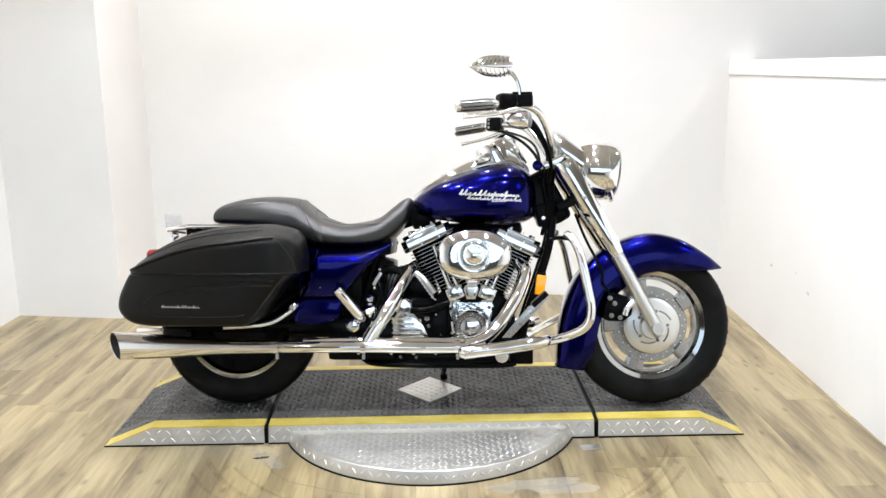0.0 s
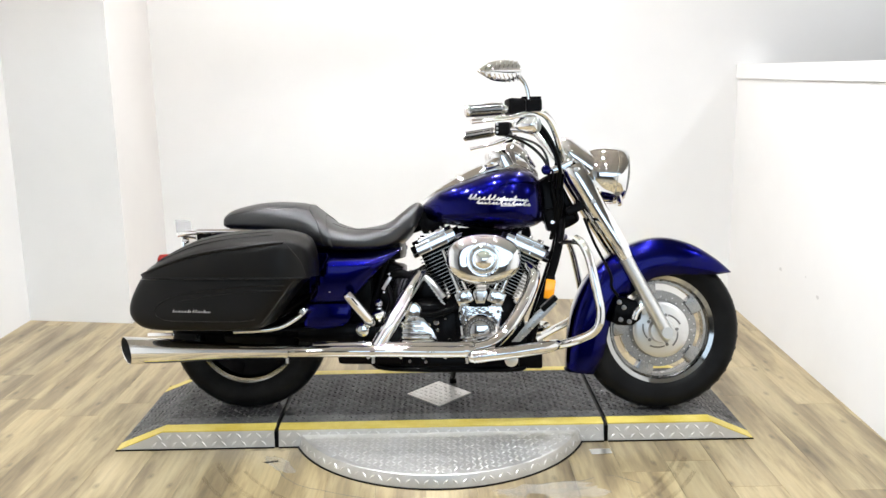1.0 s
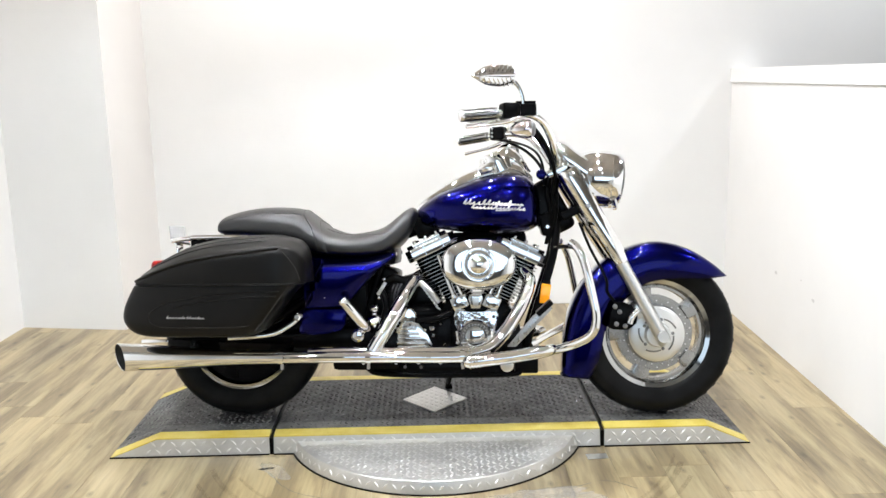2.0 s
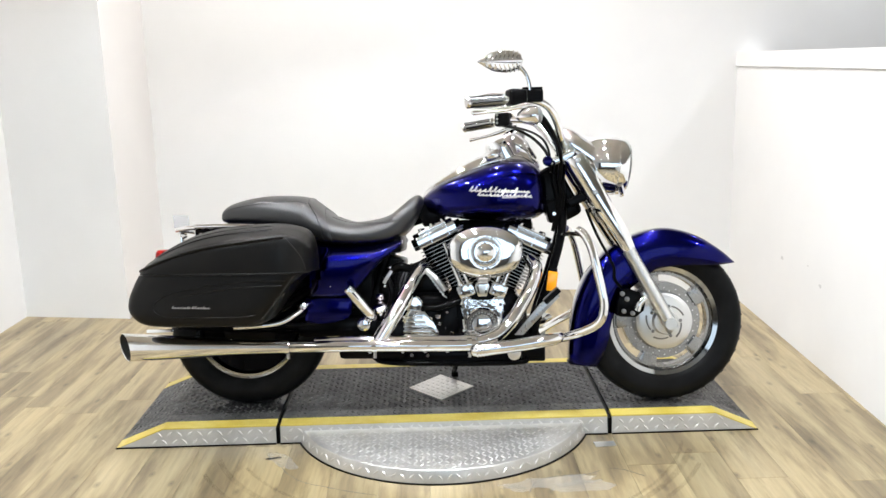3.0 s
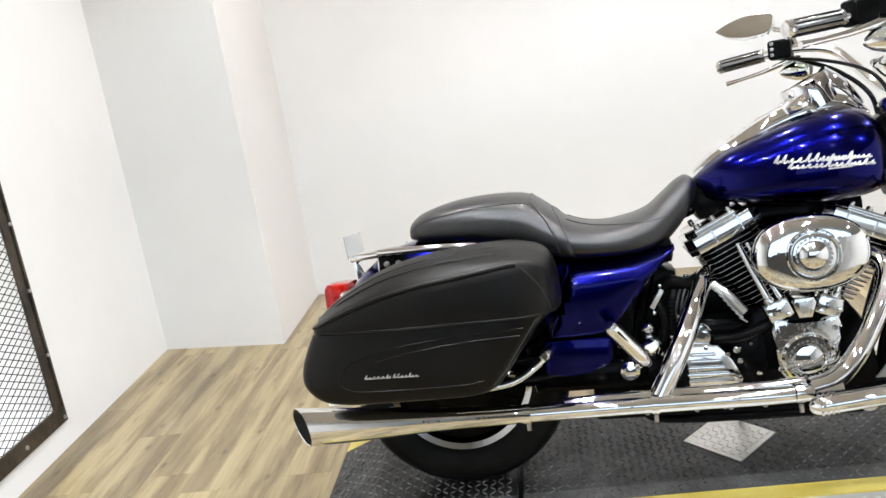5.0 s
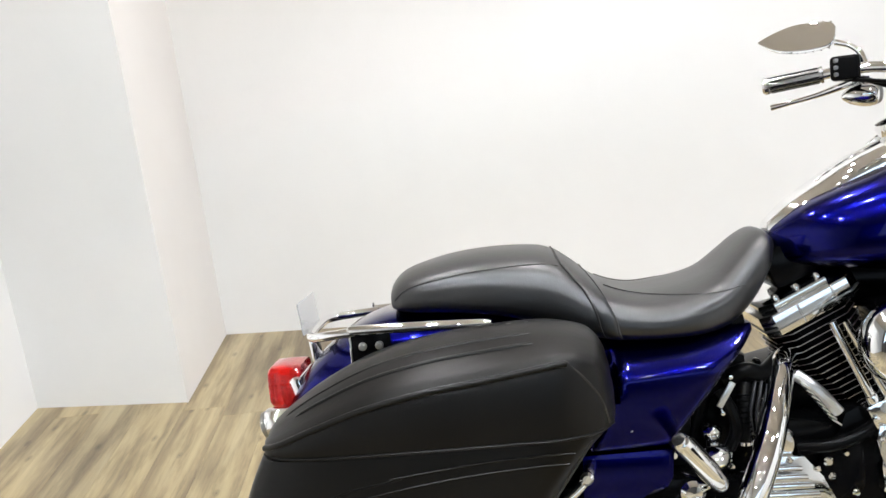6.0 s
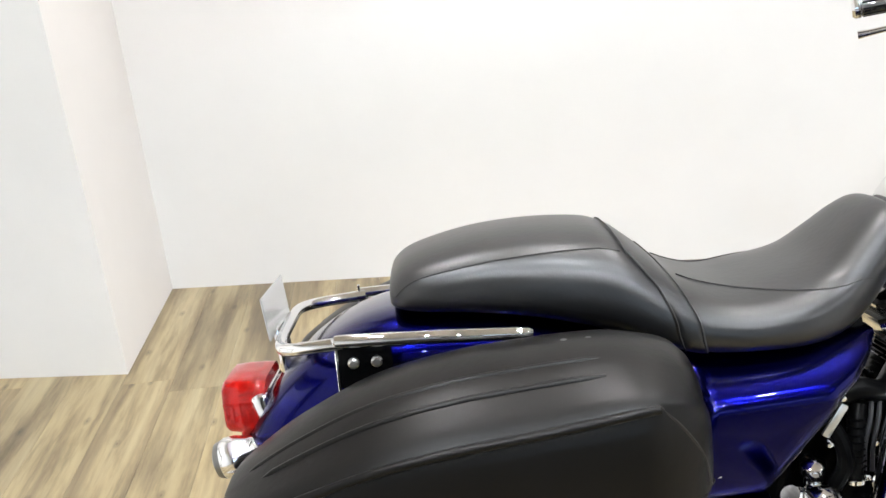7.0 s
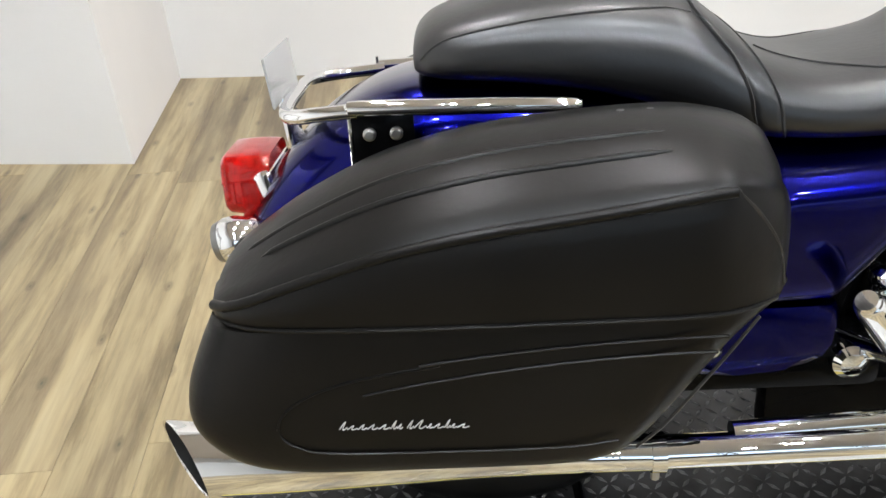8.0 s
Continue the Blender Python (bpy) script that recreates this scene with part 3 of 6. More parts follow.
disc = part("turntable_disc", lathe([(DISC_R, 0.0), (DISC_R, 0.004), (DISC_R - 0.015, 0.043), (DISC_R - 0.018, 0.045), (0.02, 0.045)], pose(DISC_X, DISC_Y, 0), 96), TREAD_STEEL, platform, "round aluminium tread-plate turntable", 25)
# black ring drawn as the shadow under the disc's rim
part("ground_shadow_ring", lathe(ring_profile_flat(DISC_R), pose(DISC_X, DISC_Y, 0), 96, caps=False), BLACK_PLASTIC, disc, "black ring for the shadow line round the disc")
mesh = lugs(lug_grid(0.15, 1.35, -0.54, Y_NEAR - 0.004, 0.0212, lambda x, y: math.hypot(x - DISC_X, y - DISC_Y) < DISC_R - 0.030), 0.045, 0.0115, 0.0024)
mesh.materials.append(LUG_STEEL)
tagged(new("tread_pattern", mesh), kind="stuff").parent = disc


def rim_lugs():
    """Lugs on the sloped rim of the disc and on the upright skirts."""
    verts, faces = [], []

    def lug(origin, u, v, n, size, turn, rise):
        base = len(verts)
        a, b = math.cos(turn), math.sin(turn)
        for p, q, h in ((-1, 0, 0), (0, -0.3, 0), (1, 0, 0), (0, 0.3, 0), (-0.45, 0, 1), (0.45, 0, 1)):
            verts.append(tuple(origin + size * ((p * a - q * b) * u + (p * b + q * a) * v) + h * rise * n))
        faces.extend(tuple(base + i for i in f) for f in ((0, 1, 4), (1, 5, 4), (1, 2, 5), (2, 3, 5), (3, 4, 5), (3, 0, 4)))

    for k in range(110):
        a = 2 * math.pi * k / 110
        if math.sin(a) > -0.33:
            continue
        out = Vector((math.cos(a), math.sin(a), 0))
        u = Vector((-math.sin(a), math.cos(a), 0))
        v = (Vector((0, 0, 1)) * 0.039 - out * 0.015).normalized()
        lug(Vector((DISC_X, DISC_Y, 0.0235)) + out * (DISC_R - 0.0075), u, v, u.cross(v), 0.0135, 0.75 if k % 2 else -0.75, 0.0024)
    for k in range(64):
        x = X_TIP0 + 0.03 + k * 0.0370
        if deck_height(x) < 0.045 or abs(x - X_JOINT0) < 0.02 or abs(x - X_JOINT1) < 0.02:
            continue
        for z in (0.019, 0.047):
            if z > deck_height(x) - 0.012:
                continue
            lug(Vector((x + (0.0185 if z > 0.03 else 0), Y_NEAR + 0.001 + 0.2 * z, z)), Vector((1, 0, 0)), Vector((0, 0.2, 1)), Vector((0, -1, 0.2)), 0.0150, 0.75 if (k + (z > 0.03)) % 2 else -0.75, 0.0022)
    mesh = bpy.data.meshes.new("skirt_pattern")
    mesh.from_pydata(verts, [], faces)
    mesh.materials.append(LUG_STEEL)
    return mesh


tagged(new("skirt_pattern", rim_lugs()), kind="stuff").parent = platform


# ---- the motorcycle ----
# Local axes: x forward from the rear axle, y to the bike's left, z up from the deck; it leans on its side stand.
bike = thing("motorcycle", "deep blue touring cruiser motorcycle with black hard saddlebags and chrome engine", "motorcycle",
             pose(0, 0, DECK_Z) @ pose(0, 0, 0, 0, 0, -3.5) @ pose(0, 0, 0, -10.0) @ pose(0, 0.035, 0))
AXLE_Z, FRONT_X = 0.315, 1.597


def ring_profile(points):
    return points + [points[0]]


def wheel(name, x, tyre_radius, tyre_half, disc_side):
    hub = new(name)
    hub.parent = bike
    hub.location = (x, 0, AXLE_Z)
    turn = pose(0, 0, 0, 90)
    rim_r, h = 0.205, tyre_half
    outer = tyre_radius
    shape = [(rim_r - 0.006, -h * 0.62), (rim_r + 0.012, -h * 0.86), (rim_r + 0.045, -h), (outer - 0.034, -h * 0.95), (outer - 0.013, -h * 0.72), (outer - 0.002, -h * 0.36), (outer, 0)]
    shape = [tuple(r) for r in curve(shape + [(r, -y) for r, y in shape[-2::-1]], 3)]
    tyre = part("tyre", lathe(shape, turn, 72, caps=False), TYRE_RUBBER, hub, "black rubber road tyre", 60)
    # tread grooves as thin near-black lines along the crown, their shade in the colour
    cut = bmesh.new()
    for k in range(40):
        a = 2 * math.pi * k / 40
        for s in (-1, 1):
            pts = []
            for u in np.linspace(0.15, 0.8, 4):
                y = s * h * u
                r = outer - 0.0014 - 0.017 * u**2.6
                b = a + 0.10 * u + (0.08 if s > 0 else 0)
                pts.append((r * math.cos(b), y, r * math.sin(b)))
            tube(pts, 0.0013, 4, 1, cut)
    for ring_r in (outer - 0.040, outer - 0.075):
        part("sidewall_ring", lathe(ring_profile([(ring_r - 0.0016, -h * 1.000), (ring_r, -h * 1.018), (ring_r + 0.0016, -h * 0.995)]), turn, 64, caps=False), TYRE_RUBBER, tyre)
    tagged(part("tread_groove", cut, DARK_HOLE, tyre, "", 0), kind="stuff")
    rim = part("rim", lathe(ring_profile([(0.1815, -0.0340), (0.1845, -0.0300), (0.1890, -0.0285), (0.1940, -0.0305), (0.1985, -h * 0.60), (0.2025, -h * 0.70), (rim_r + 0.001, -h * 0.745), (rim_r + 0.003, -h * 0.68), (rim_r + 0.003, -h * 0.60), (rim_r - 0.006, -h * 0.45), (rim_r - 0.014, 0), (rim_r - 0.006, h * 0.45), (rim_r + 0.003, h * 0.60), (rim_r + 0.001, h * 0.74), (0.190, h * 0.66), (0.182, h * 0.30), (0.1815, 0.0)]), turn, 96, caps=False), RIM_METAL, hub, "polished rim lip", 40)
    # cast wheel face: two bands joined by five bridges, open between them
    # rear wheel's bands, spokes and centre coloured black for the shade there
    cast = WHEEL_CAST if disc_side else BLACK_METAL
    n = 5
    part("outer_band", lathe(ring_profile([(0.1818, -0.031), (0.1818, 0.018), (0.1722, 0.018), (0.1708, -0.024), (0.1735, -0.0325)]), turn, 72, caps=False), cast, rim, "grey cast band")
    part("inner_band", lathe(ring_profile([(0.1435, -0.0330), (0.1465, -0.024), (0.1455, 0.018), (0.112, 0.018), (0.112, -0.034)]), turn, 72, caps=False), cast, rim, "grey cast band")
    # black backing ring added as the shadow behind the rear slots
    if not disc_side:
        part("rear_shade_ring", lathe(ring_profile([(0.176, 0.016), (0.176, 0.024), (0.120, 0.024), (0.120, 0.016)]), turn, 48, caps=False), BLACK_METAL, rim, "added black ring for the shade inside the rim")
    part("rim_groove", lathe(ring_profile([(0.1808, -0.0335), (0.1820, -0.0350), (0.1832, -0.0325)]), turn, 72, caps=False), DARK_CAST, rim, "dark groove in the rim")
    half = radians(11.5)
    for k in range(n):
        a0 = 2 * math.pi * (k + 0.5) / n - radians(2.0)
        arc = [a0 + u for u in np.linspace(-half, half, 7)]
        outline = [(0.1745 * math.cos(a), 0.1745 * math.sin(a)) for a in arc] + [(0.137 * math.cos(a), 0.137 * math.sin(a)) for a in arc[::-1]]
        part("spoke", side_slab(outline, -0.0315, 0.017, 0.004), cast, rim, "grey cast spoke")
    part("wheel_centre", lathe([(0.124, 0.0), (0.124, -0.012), (0.06, -0.022), (0.03, -0.05), (0.012, -0.052)] if disc_side else [(0.124, 0.0), (0.124, -0.01), (0.03, -0.04), (0.01, -0.042)], pose(0, 0, 0, -90), 48), GREY_CAST if disc_side else BLACK_METAL, rim)
    if disc_side:
        brake = part("brake_disc", lathe(ring_profile([(0.1345, -0.060), (0.1345, -0.055), (0.098, -0.055), (0.098, -0.060)]), pose(0, 0, 0, -90) @ Matrix.Scale(-1, 4, (0, 0, 1)), 72, caps=False), ROTOR, hub, "drilled steel brake disc")
        part("disc_carrier", lathe([(0.105, 0.050), (0.105, 0.061), (0.100, 0.064), (0.084, 0.066), (0.05, 0.070), (0.044, 0.088), (0.02, 0.090)], pose(0, 0, 0, 90), 48), DULL_CHROME, hub, "satin disc carrier")
        # drill holes are bright discs, coloured as the pale wall showing through
        hole = None
        for ring, count, size in ((0.114, 18, 0.0024), (0.126, 18, 0.0024)):
            for k in range(count):
                a = 2 * math.pi * (k + (0.5 if ring > 0.12 else 0)) / count
                if hole is None:
                    hole = part("drill_hole", lathe([(1.0, 0), (1.0, 0.15)], pose(0, 0, 0, 90), 10), DULL_CHROME, brake, "bright disc for the light seen through a drill hole")
                    ob = hole
                else:
                    ob = new("drill_hole", hole.data)
                    ob.parent = brake
                ob.location, ob.scale = (ring * math.cos(a), -0.0602, ring * math.sin(a)), (size, 0.004, size)
        for k in range(5):
            a = 2 * math.pi * k / 5 + 0.3
            arc = [a + u for u in np.linspace(0, 0.85, 7)]
            part("carrier_slot", tube([((0.073 - 0.012 * j / 6) * math.cos(b), -0.0672, (0.073 - 0.012 * j / 6) * math.sin(b)) for j, b in enumerate(arc)], 0.0035, 6, 1), GREY_CAST, brake)
            part("rotor_bolt", lathe([(0.0065, 0), (0.0065, 0.005), (0.004, 0.008), (0.001, 0.008)], pose(0.058 * math.cos(a - 0.25), -0.066, 0.058 * math.sin(a - 0.25), 90), 10), GREY_CAST, brake)
    return hub


wheel("rear_wheel", 0.0, 0.309, 0.068, False)
wheel("front_wheel", FRONT_X - 0.011, 0.305, 0.060, True).rotation_euler.z = radians(3.0)


def shell(outer, lower, half, sub=5, power_y=0.45, power_z=0.55, thick=0.0035):
    """A fender: along its length, an outer line on the middle plane and a lower line on the sides; half widths for each."""
    rows = curve([(*o, *l, w) for o, l, w in zip(outer, lower, half)], sub)
    rings = []
    for ox, oz, ix, iz, w in rows:
        ring = []
        for k in range(25):
            a = math.pi * k / 24
            u = power(math.sin(a), power_z) if 0 < k < 24 else 0.0
            ring.append((ix + (ox - ix) * u, -w * power(math.cos(a), power_y), iz + (oz - iz) * u))
        rings.append(ring)
    return skin(bmesh.new(), rings, closed=False)


def thicken(ob, thick):
    mod = ob.modifiers.new("thick", "SOLIDIFY")
    mod.thickness, mod.offset = thick, -1
    return ob


front_fender = thicken(part("front_fender", shell(
    [(1.860, 0.533), (1.805, 0.580), (1.720, 0.634), (1.635, 0.661), (1.560, 0.664), (1.475, 0.640), (1.399, 0.600), (1.345, 0.550), (1.300, 0.490), (1.264, 0.410), (1.244, 0.330), (1.233, 0.238), (1.229, 0.155)],
    [(1.856, 0.529), (1.797, 0.525), (1.727, 0.524), (1.645, 0.524), (1.600, 0.520), (1.549, 0.508), (1.490, 0.466), (1.440, 0.420), (1.412, 0.375), (1.391, 0.322), (1.377, 0.250), (1.360, 0.195), (1.331, 0.146)],
    [0.030, 0.070, 0.082, 0.086, 0.086, 0.086, 0.086, 0.086, 0.086, 0.084, 0.082, 0.080, 0.074]), BLUE, bike, "deep blue front fender", 50), 0.003)
rear_fender = thicken(part("rear_fender", shell(
    [(0.300, 0.650), (0.160, 0.692), (0.050, 0.712), (-0.080, 0.710), (-0.170, 0.680), (-0.245, 0.626), (-0.300, 0.560), (-0.345, 0.470), (-0.365, 0.380)],
    [(0.290, 0.560), (0.160, 0.590), (0.050, 0.600), (-0.060, 0.595), (-0.130, 0.570), (-0.190, 0.530), (-0.240, 0.480), (-0.285, 0.420), (-0.315, 0.360)],
    [0.130, 0.140, 0.142, 0.142, 0.136, 0.124, 0.112, 0.104, 0.096], power_y=0.6, power_z=0.7), BLUE, bike, "deep blue rear fender", 50), 0.003)


# ---- fork, nacelle, headlight ----
def fork_leg(side):
    y = side * 0.112
    leg = part("fork_slider", tube([(1.607, y, 0.292), (1.597, y, 0.315), (1.444, y, 0.600)], [0.021, 0.0255, 0.0245], 20, 6), DULL_CHROME, bike, "satin aluminium fork slider")
    part("axle_clamp", lathe([(0.021, -0.028), (0.024, -0.02), (0.024, 0.02), (0.021, 0.028)], pose(1.599, y, 0.312, 90), 20), DULL_CHROME, leg)
    part("axle_nut", lathe([(0.015, 0), (0.015, 0.010), (0.011, 0.016), (0.002, 0.018)], pose(1.599, y, 0.312, 90 * -side * -1 if side > 0 else 90) if side < 0 else pose(1.599, y, 0.312, -90), 6), CHROME, leg)
    cover = part("fork_cover", tube([(1.452, y, 0.588), (1.437, y, 0.614), (1.420, y, 0.645), (1.335, y, 0.786), (1.262, y, 0.915), (1.252, y, 0.934)], [0.028, 0.032, 0.0345, 0.039, 0.0425, 0.035], 24, 5), CHROME, bike, "chromed fork cover")
    for bx, bz in ((1.262, 0.918), (1.325, 0.800)):
        part("cover_bolt", lathe([(0.010, 0), (0.010, 0.005), (0.006, 0.009), (0.001, 0.009)], pose(bx, y + side * 0.039, bz, 90 if side < 0 else -90), 12), STEEL, cover)
    return leg


for side in (-1, 1):
    fork_leg(side)


def nacelle():
    rows = curve([
        # x, z of the middle, half width, half height, tilt
        (1.165, 1.036, 0.060, 0.012),
        (1.190, 1.022, 0.085, 0.030),
        (1.235, 0.996, 0.100, 0.056),
        (1.285, 0.960, 0.104, 0.056),
        (1.330, 0.925, 0.100, 0.062),
        (1.365, 0.905, 0.094, 0.068),
    ], 5)
    lean = radians(28)
    rings = []
    for x, z, w, h in rows:
        rings.append([(x + h * power(math.sin(a), 0.8) * math.sin(lean) * 0.4, w * power(math.cos(a), 0.8), z + h * power(math.sin(a), 0.8)) for a in (2 * math.pi * k / 36 for k in range(36))])
    return skin(bmesh.new(), rings)


part("nacelle", nacelle(), CHROME, bike, "chromed headlight nacelle", 50)
lamp_pose = aimed((1.345, 0, 0.910), (1.475, 0, 0.897)) @ Matrix.Diagonal((1.07, 1.07, 1.0, 1))
bucket = part("headlight", lathe([(0.040, -0.072), (0.068, -0.058), (0.088, -0.034), (0.0985, -0.004), (0.1025, 0.03), (0.1035, 0.066), (0.1025, 0.076), (0.1010, 0.078), (0.1025, 0.080), (0.1005, 0.096), (0.0965, 0.109), (0.0915, 0.116), (0.088, 0.113)], lamp_pose, 56), CHROME, bike, "chromed headlight shell", 30)
part("reflector", lathe([(0.090, 0.112), (0.075, 0.09), (0.045, 0.065), (0.01, 0.055)], lamp_pose, 40), CHROME, bucket)
part("lens", lathe([(0.0915, 0.110), (0.0915, 0.115), (0.080, 0.123), (0.055, 0.130), (0.025, 0.134), (0.002, 0.135)], lamp_pose, 40), GLASS, bucket, "clear curved lens")
part("lower_visor", tube([(1.425, -0.085, 0.83), (1.437, -0.05, 0.803), (1.442, 0, 0.795), (1.437, 0.05, 0.803), (1.425, 0.085, 0.83)], 0.012, 10), CHROME, bucket)
part("steering_head", block((0.13, 0.10, 0.17), pose(1.175, 0, 0.815, 0, -28), 0.02, 3), BLACK_METAL, bike, "black steering head")
part("lower_triple_clamp", block((0.075, 0.25, 0.035), pose(1.262, 0, 0.775, 0, -28), 0.012, 3), BLACK_METAL, bike, "black fork clamp")
part("upper_triple_clamp", block((0.085, 0.25, 0.03), pose(1.215, 0, 0.935, 0, -28), 0.012, 3), CHROME, bike, "chrome fork clamp")
part("ignition_cap", lathe([(0.019, 0), (0.019, 0.022), (0.015, 0.027), (0.002, 0.029)], pose(1.158, -0.072, 0.922, 90), 20), BLUE, bike, "blue cap beside the bars")

# ---- handlebar and controls ----
handlebar = new("handlebar")
handlebar.parent = bike
for side in (-1, 1):
    dx = 0.0 if side < 0 else -0.03
    path = [(1.232, side * 0.045, 0.945), (1.222, side * 0.10, 0.955), (1.205, side * 0.17, 0.990), (1.182 + dx / 3, side * 0.235, 1.050), (1.150 + dx / 2, side * 0.280, 1.098), (1.105 + dx, side * 0.310, 1.118), (1.040 + dx, side * 0.342, 1.121), (0.965 + dx, side * 0.376, 1.113), (0.878 + dx, side * 0.410, 1.104)]
    part("bar", tube(path, 0.0135, 16), CHROME, handlebar, "chrome handlebar tube")
    a, b = Vector((0.992 + dx, side * 0.364, 1.1165)), Vector((0.868 + dx, side * 0.413, 1.103))
    m, length = aimed(a, b), (b - a).length
    grip = part("grip", lathe([(0.020, 0), (0.0205, 0.004), (0.0185, 0.008), (0.0185, length - 0.012), (0.0205, length - 0.010), (0.0205, length - 0.006)], m, 24), GRIP_METAL, handlebar, "ribbed satin chrome grip")
    for k in range(9):
        q = 2 * math.pi * k / 9 + 0.4
        off = Vector((0.0178 * math.cos(q), 0.0178 * math.sin(q), 0))
        part("grip_strip", tube([m @ (off + Vector((0, 0, 0.010))), m @ (off + Vector((0, 0, length - 0.014)))], 0.0024, 8, 2), BLACK_PLASTIC, grip, "thin black rubber strip")
    part("end_cap", lathe([(0.0205, length - 0.006), (0.021, length), (0.017, length + 0.005), (0.004, length + 0.006)], m, 24), CHROME, grip, "chrome end cap")
    c = Vector((1.040 + dx, side * 0.342, 1.121))
    switch = part("switch_housing", block((0.066, 0.052, 0.058), Matrix.Translation(c + Vector((-0.004, 0, 0.004))) @ pose(0, 0, 0, 0, 0, 24 * -side), 0.012, 3), BLACK_PLASTIC, handlebar, "black switch housing")
    for j in range(3):
        part("switch_button", block((0.014, 0.012, 0.010), Matrix.Translation(c + Vector((-0.030, side * -0.012, 0.022 - 0.016 * j))), 0.003, 2), GREY_CAST, switch)
    if side < 0:
        master = part("brake_reservoir", block((0.075, 0.045, 0.045), Matrix.Translation((1.092, -0.318, 1.133)), 0.010, 3), BLACK_PLASTIC, handlebar, "black brake fluid reservoir")
        part("reservoir_lid", block((0.070, 0.042, 0.008), Matrix.Translation((1.092, -0.318, 1.158)), 0.003, 2), BLACK_METAL, master)
    lever = [(1.085 + dx, side * 0.350, 1.100), (1.060 + dx, side * 0.375, 1.094), (1.000 + dx, side * 0.395, 1.080), (0.935 + dx, side * 0.425, 1.070), (0.885 + dx, side * 0.447, 1.064)] if side < 0 else [(1.05, 0.36, 1.10), (1.01, 0.385, 1.085), (0.96, 0.41, 1.070), (0.90, 0.435, 1.058), (0.862, 0.450, 1.052)]
    part("lever", tube(lever, [0.010, 0.010, 0.0075, 0.0065, 0.0085], 12), CHROME, handlebar, "chrome hand lever")
    # bullet indicator under the bar
    ind = aimed((1.105 + dx, side * 0.36, 1.062), (1.035 + dx, side * 0.36, 1.058))
    lamp_body = part("turn_signal", lathe([(0.028, -0.004), (0.032, 0.002), (0.032, 0.012), (0.029, 0.032), (0.020, 0.056), (0.008, 0.072), (0.001, 0.076)], ind, 28), CHROME, handlebar, "chrome bullet turn signal")
    part("signal_lens", lathe([(0.029, -0.004), (0.027, -0.012), (0.015, -0.018), (0.001, -0.020)], ind, 28), GREY_CAST, lamp_body)
    part("signal_stalk", tube([(1.085 + dx, side * 0.36, 1.075), (1.085 + dx, side * 0.345, 1.105)], 0.009, 10, 2), CHROME, lamp_body)

    # mirror on its stalk
    stalk = [(1.082 + dx, side * 0.330, 1.140), (1.081 + dx, side * 0.334, 1.170), (1.070 + dx, side * 0.340, 1.205), (1.052 + dx, side * 0.346, 1.228)] if side < 0 else [(1.045, 0.330, 1.135), (1.040, 0.338, 1.158), (1.022, 0.352, 1.178), (0.998, 0.372, 1.190)]
    part("mirror_stalk", tube(stalk, [0.008, 0.0075, 0.007, 0.008], 12), CHROME, handlebar, "curved chrome mirror stalk")
    centre = Vector((0.990, -0.368, 1.246)) if side < 0 else Vector((0.930, 0.408, 1.210))
    along = Vector((-0.80, side * 0.58, -0.10 if side < 0 else 0.02)).normalized()
    facing = Vector((-0.58, -side * 0.80, 0.06 if side < 0 else 0.30)).normalized()
    up = along.cross(facing).normalized()
    if up.z < 0:
        up = -up
    spine = curve([(-0.080, 0.012, 0.020), (-0.068, 0.030, -0.026 + 0.030), (-0.03, 0.037, 0.0), (0.02, 0.036, 0.0), (0.06, 0.026, 0.0), (0.088, 0.011, 0.004), (0.102, 0.002, 0.006)], 4)
    body_rings, glass_pts = [], []
    for u, hgt, shift in spine:
        ring = []
        for k in range(20):
            q = 2 * math.pi * k / 20
            depth = math.sin(q)
            off = (0.004 if depth > 0 else 0.020) * depth * min(1.0, hgt / 0.03)
            ring.append(centre + along * u + up * (shift * 0.3 + hgt * math.cos(q)) + facing * off)
        body_rings.append(ring)
    mirror = part("mirror", skin(bmesh.new(), body_rings), CHROME, handlebar, "chrome leaf-shaped mirror", 60)
    part("mirror_spine", tube([centre + along * u + up * (shift * 0.3) - facing * (0.0195 * min(1.0, hgt / 0.03)) for u, hgt, shift in spine[2:-2:2]], [0.003, 0.0075, 0.0095, 0.0095, 0.0085, 0.007, 0.0055, 0.004, 0.003, 0.002, 0.002, 0.002][:len(spine[2:-2:2])], 10, 2), CAST_CHROME, mirror, "raised chrome spine")
    for j, u in enumerate(np.linspace(-0.058, 0.070, 8)):
        hgt = float(np.interp(u, [r[0] for r in spine], [r[1] for r in spine]))
        for w in (-1, 1):
            tip = centre + along * (u - 0.010) + up * (w * hgt * 0.99)
            part("feather", tube([centre + along * (u + 0.012) + up * (w * hgt * 0.30) - facing * 0.0185 * min(1.0, hgt / 0.03), centre + along * u + up * (w * hgt * 0.72) - facing * 0.013 * min(1.0, hgt / 0.03), tip], [0.0030, 0.0034, 0.0026], 6, 2), CAST_CHROME, mirror, "pressed chrome feather")
    top_line = [centre + along * u + up * (shift * 0.3 + hgt * 0.86) + facing * 0.0052 for u, hgt, shift in spine]
    low_line = [centre + along * u + up * (shift * 0.3 - hgt * 0.86) + facing * 0.0052 for u, hgt, shift in spine]
    bm = bmesh.new()
    outline = [bm.verts.new(p) for p in top_line + low_line[::-1]]
    face = bm.faces.new(outline)
    made = bmesh.ops.extrude_face_region(bm, geom=[face])
    bmesh.ops.translate(bm, verts=[v for v in made["geom"] if isinstance(v, bmesh.types.BMVert)], vec=facing * -0.003)
    part("mirror_glass", bm, MIRROR, mirror, "mirror glass", 20)

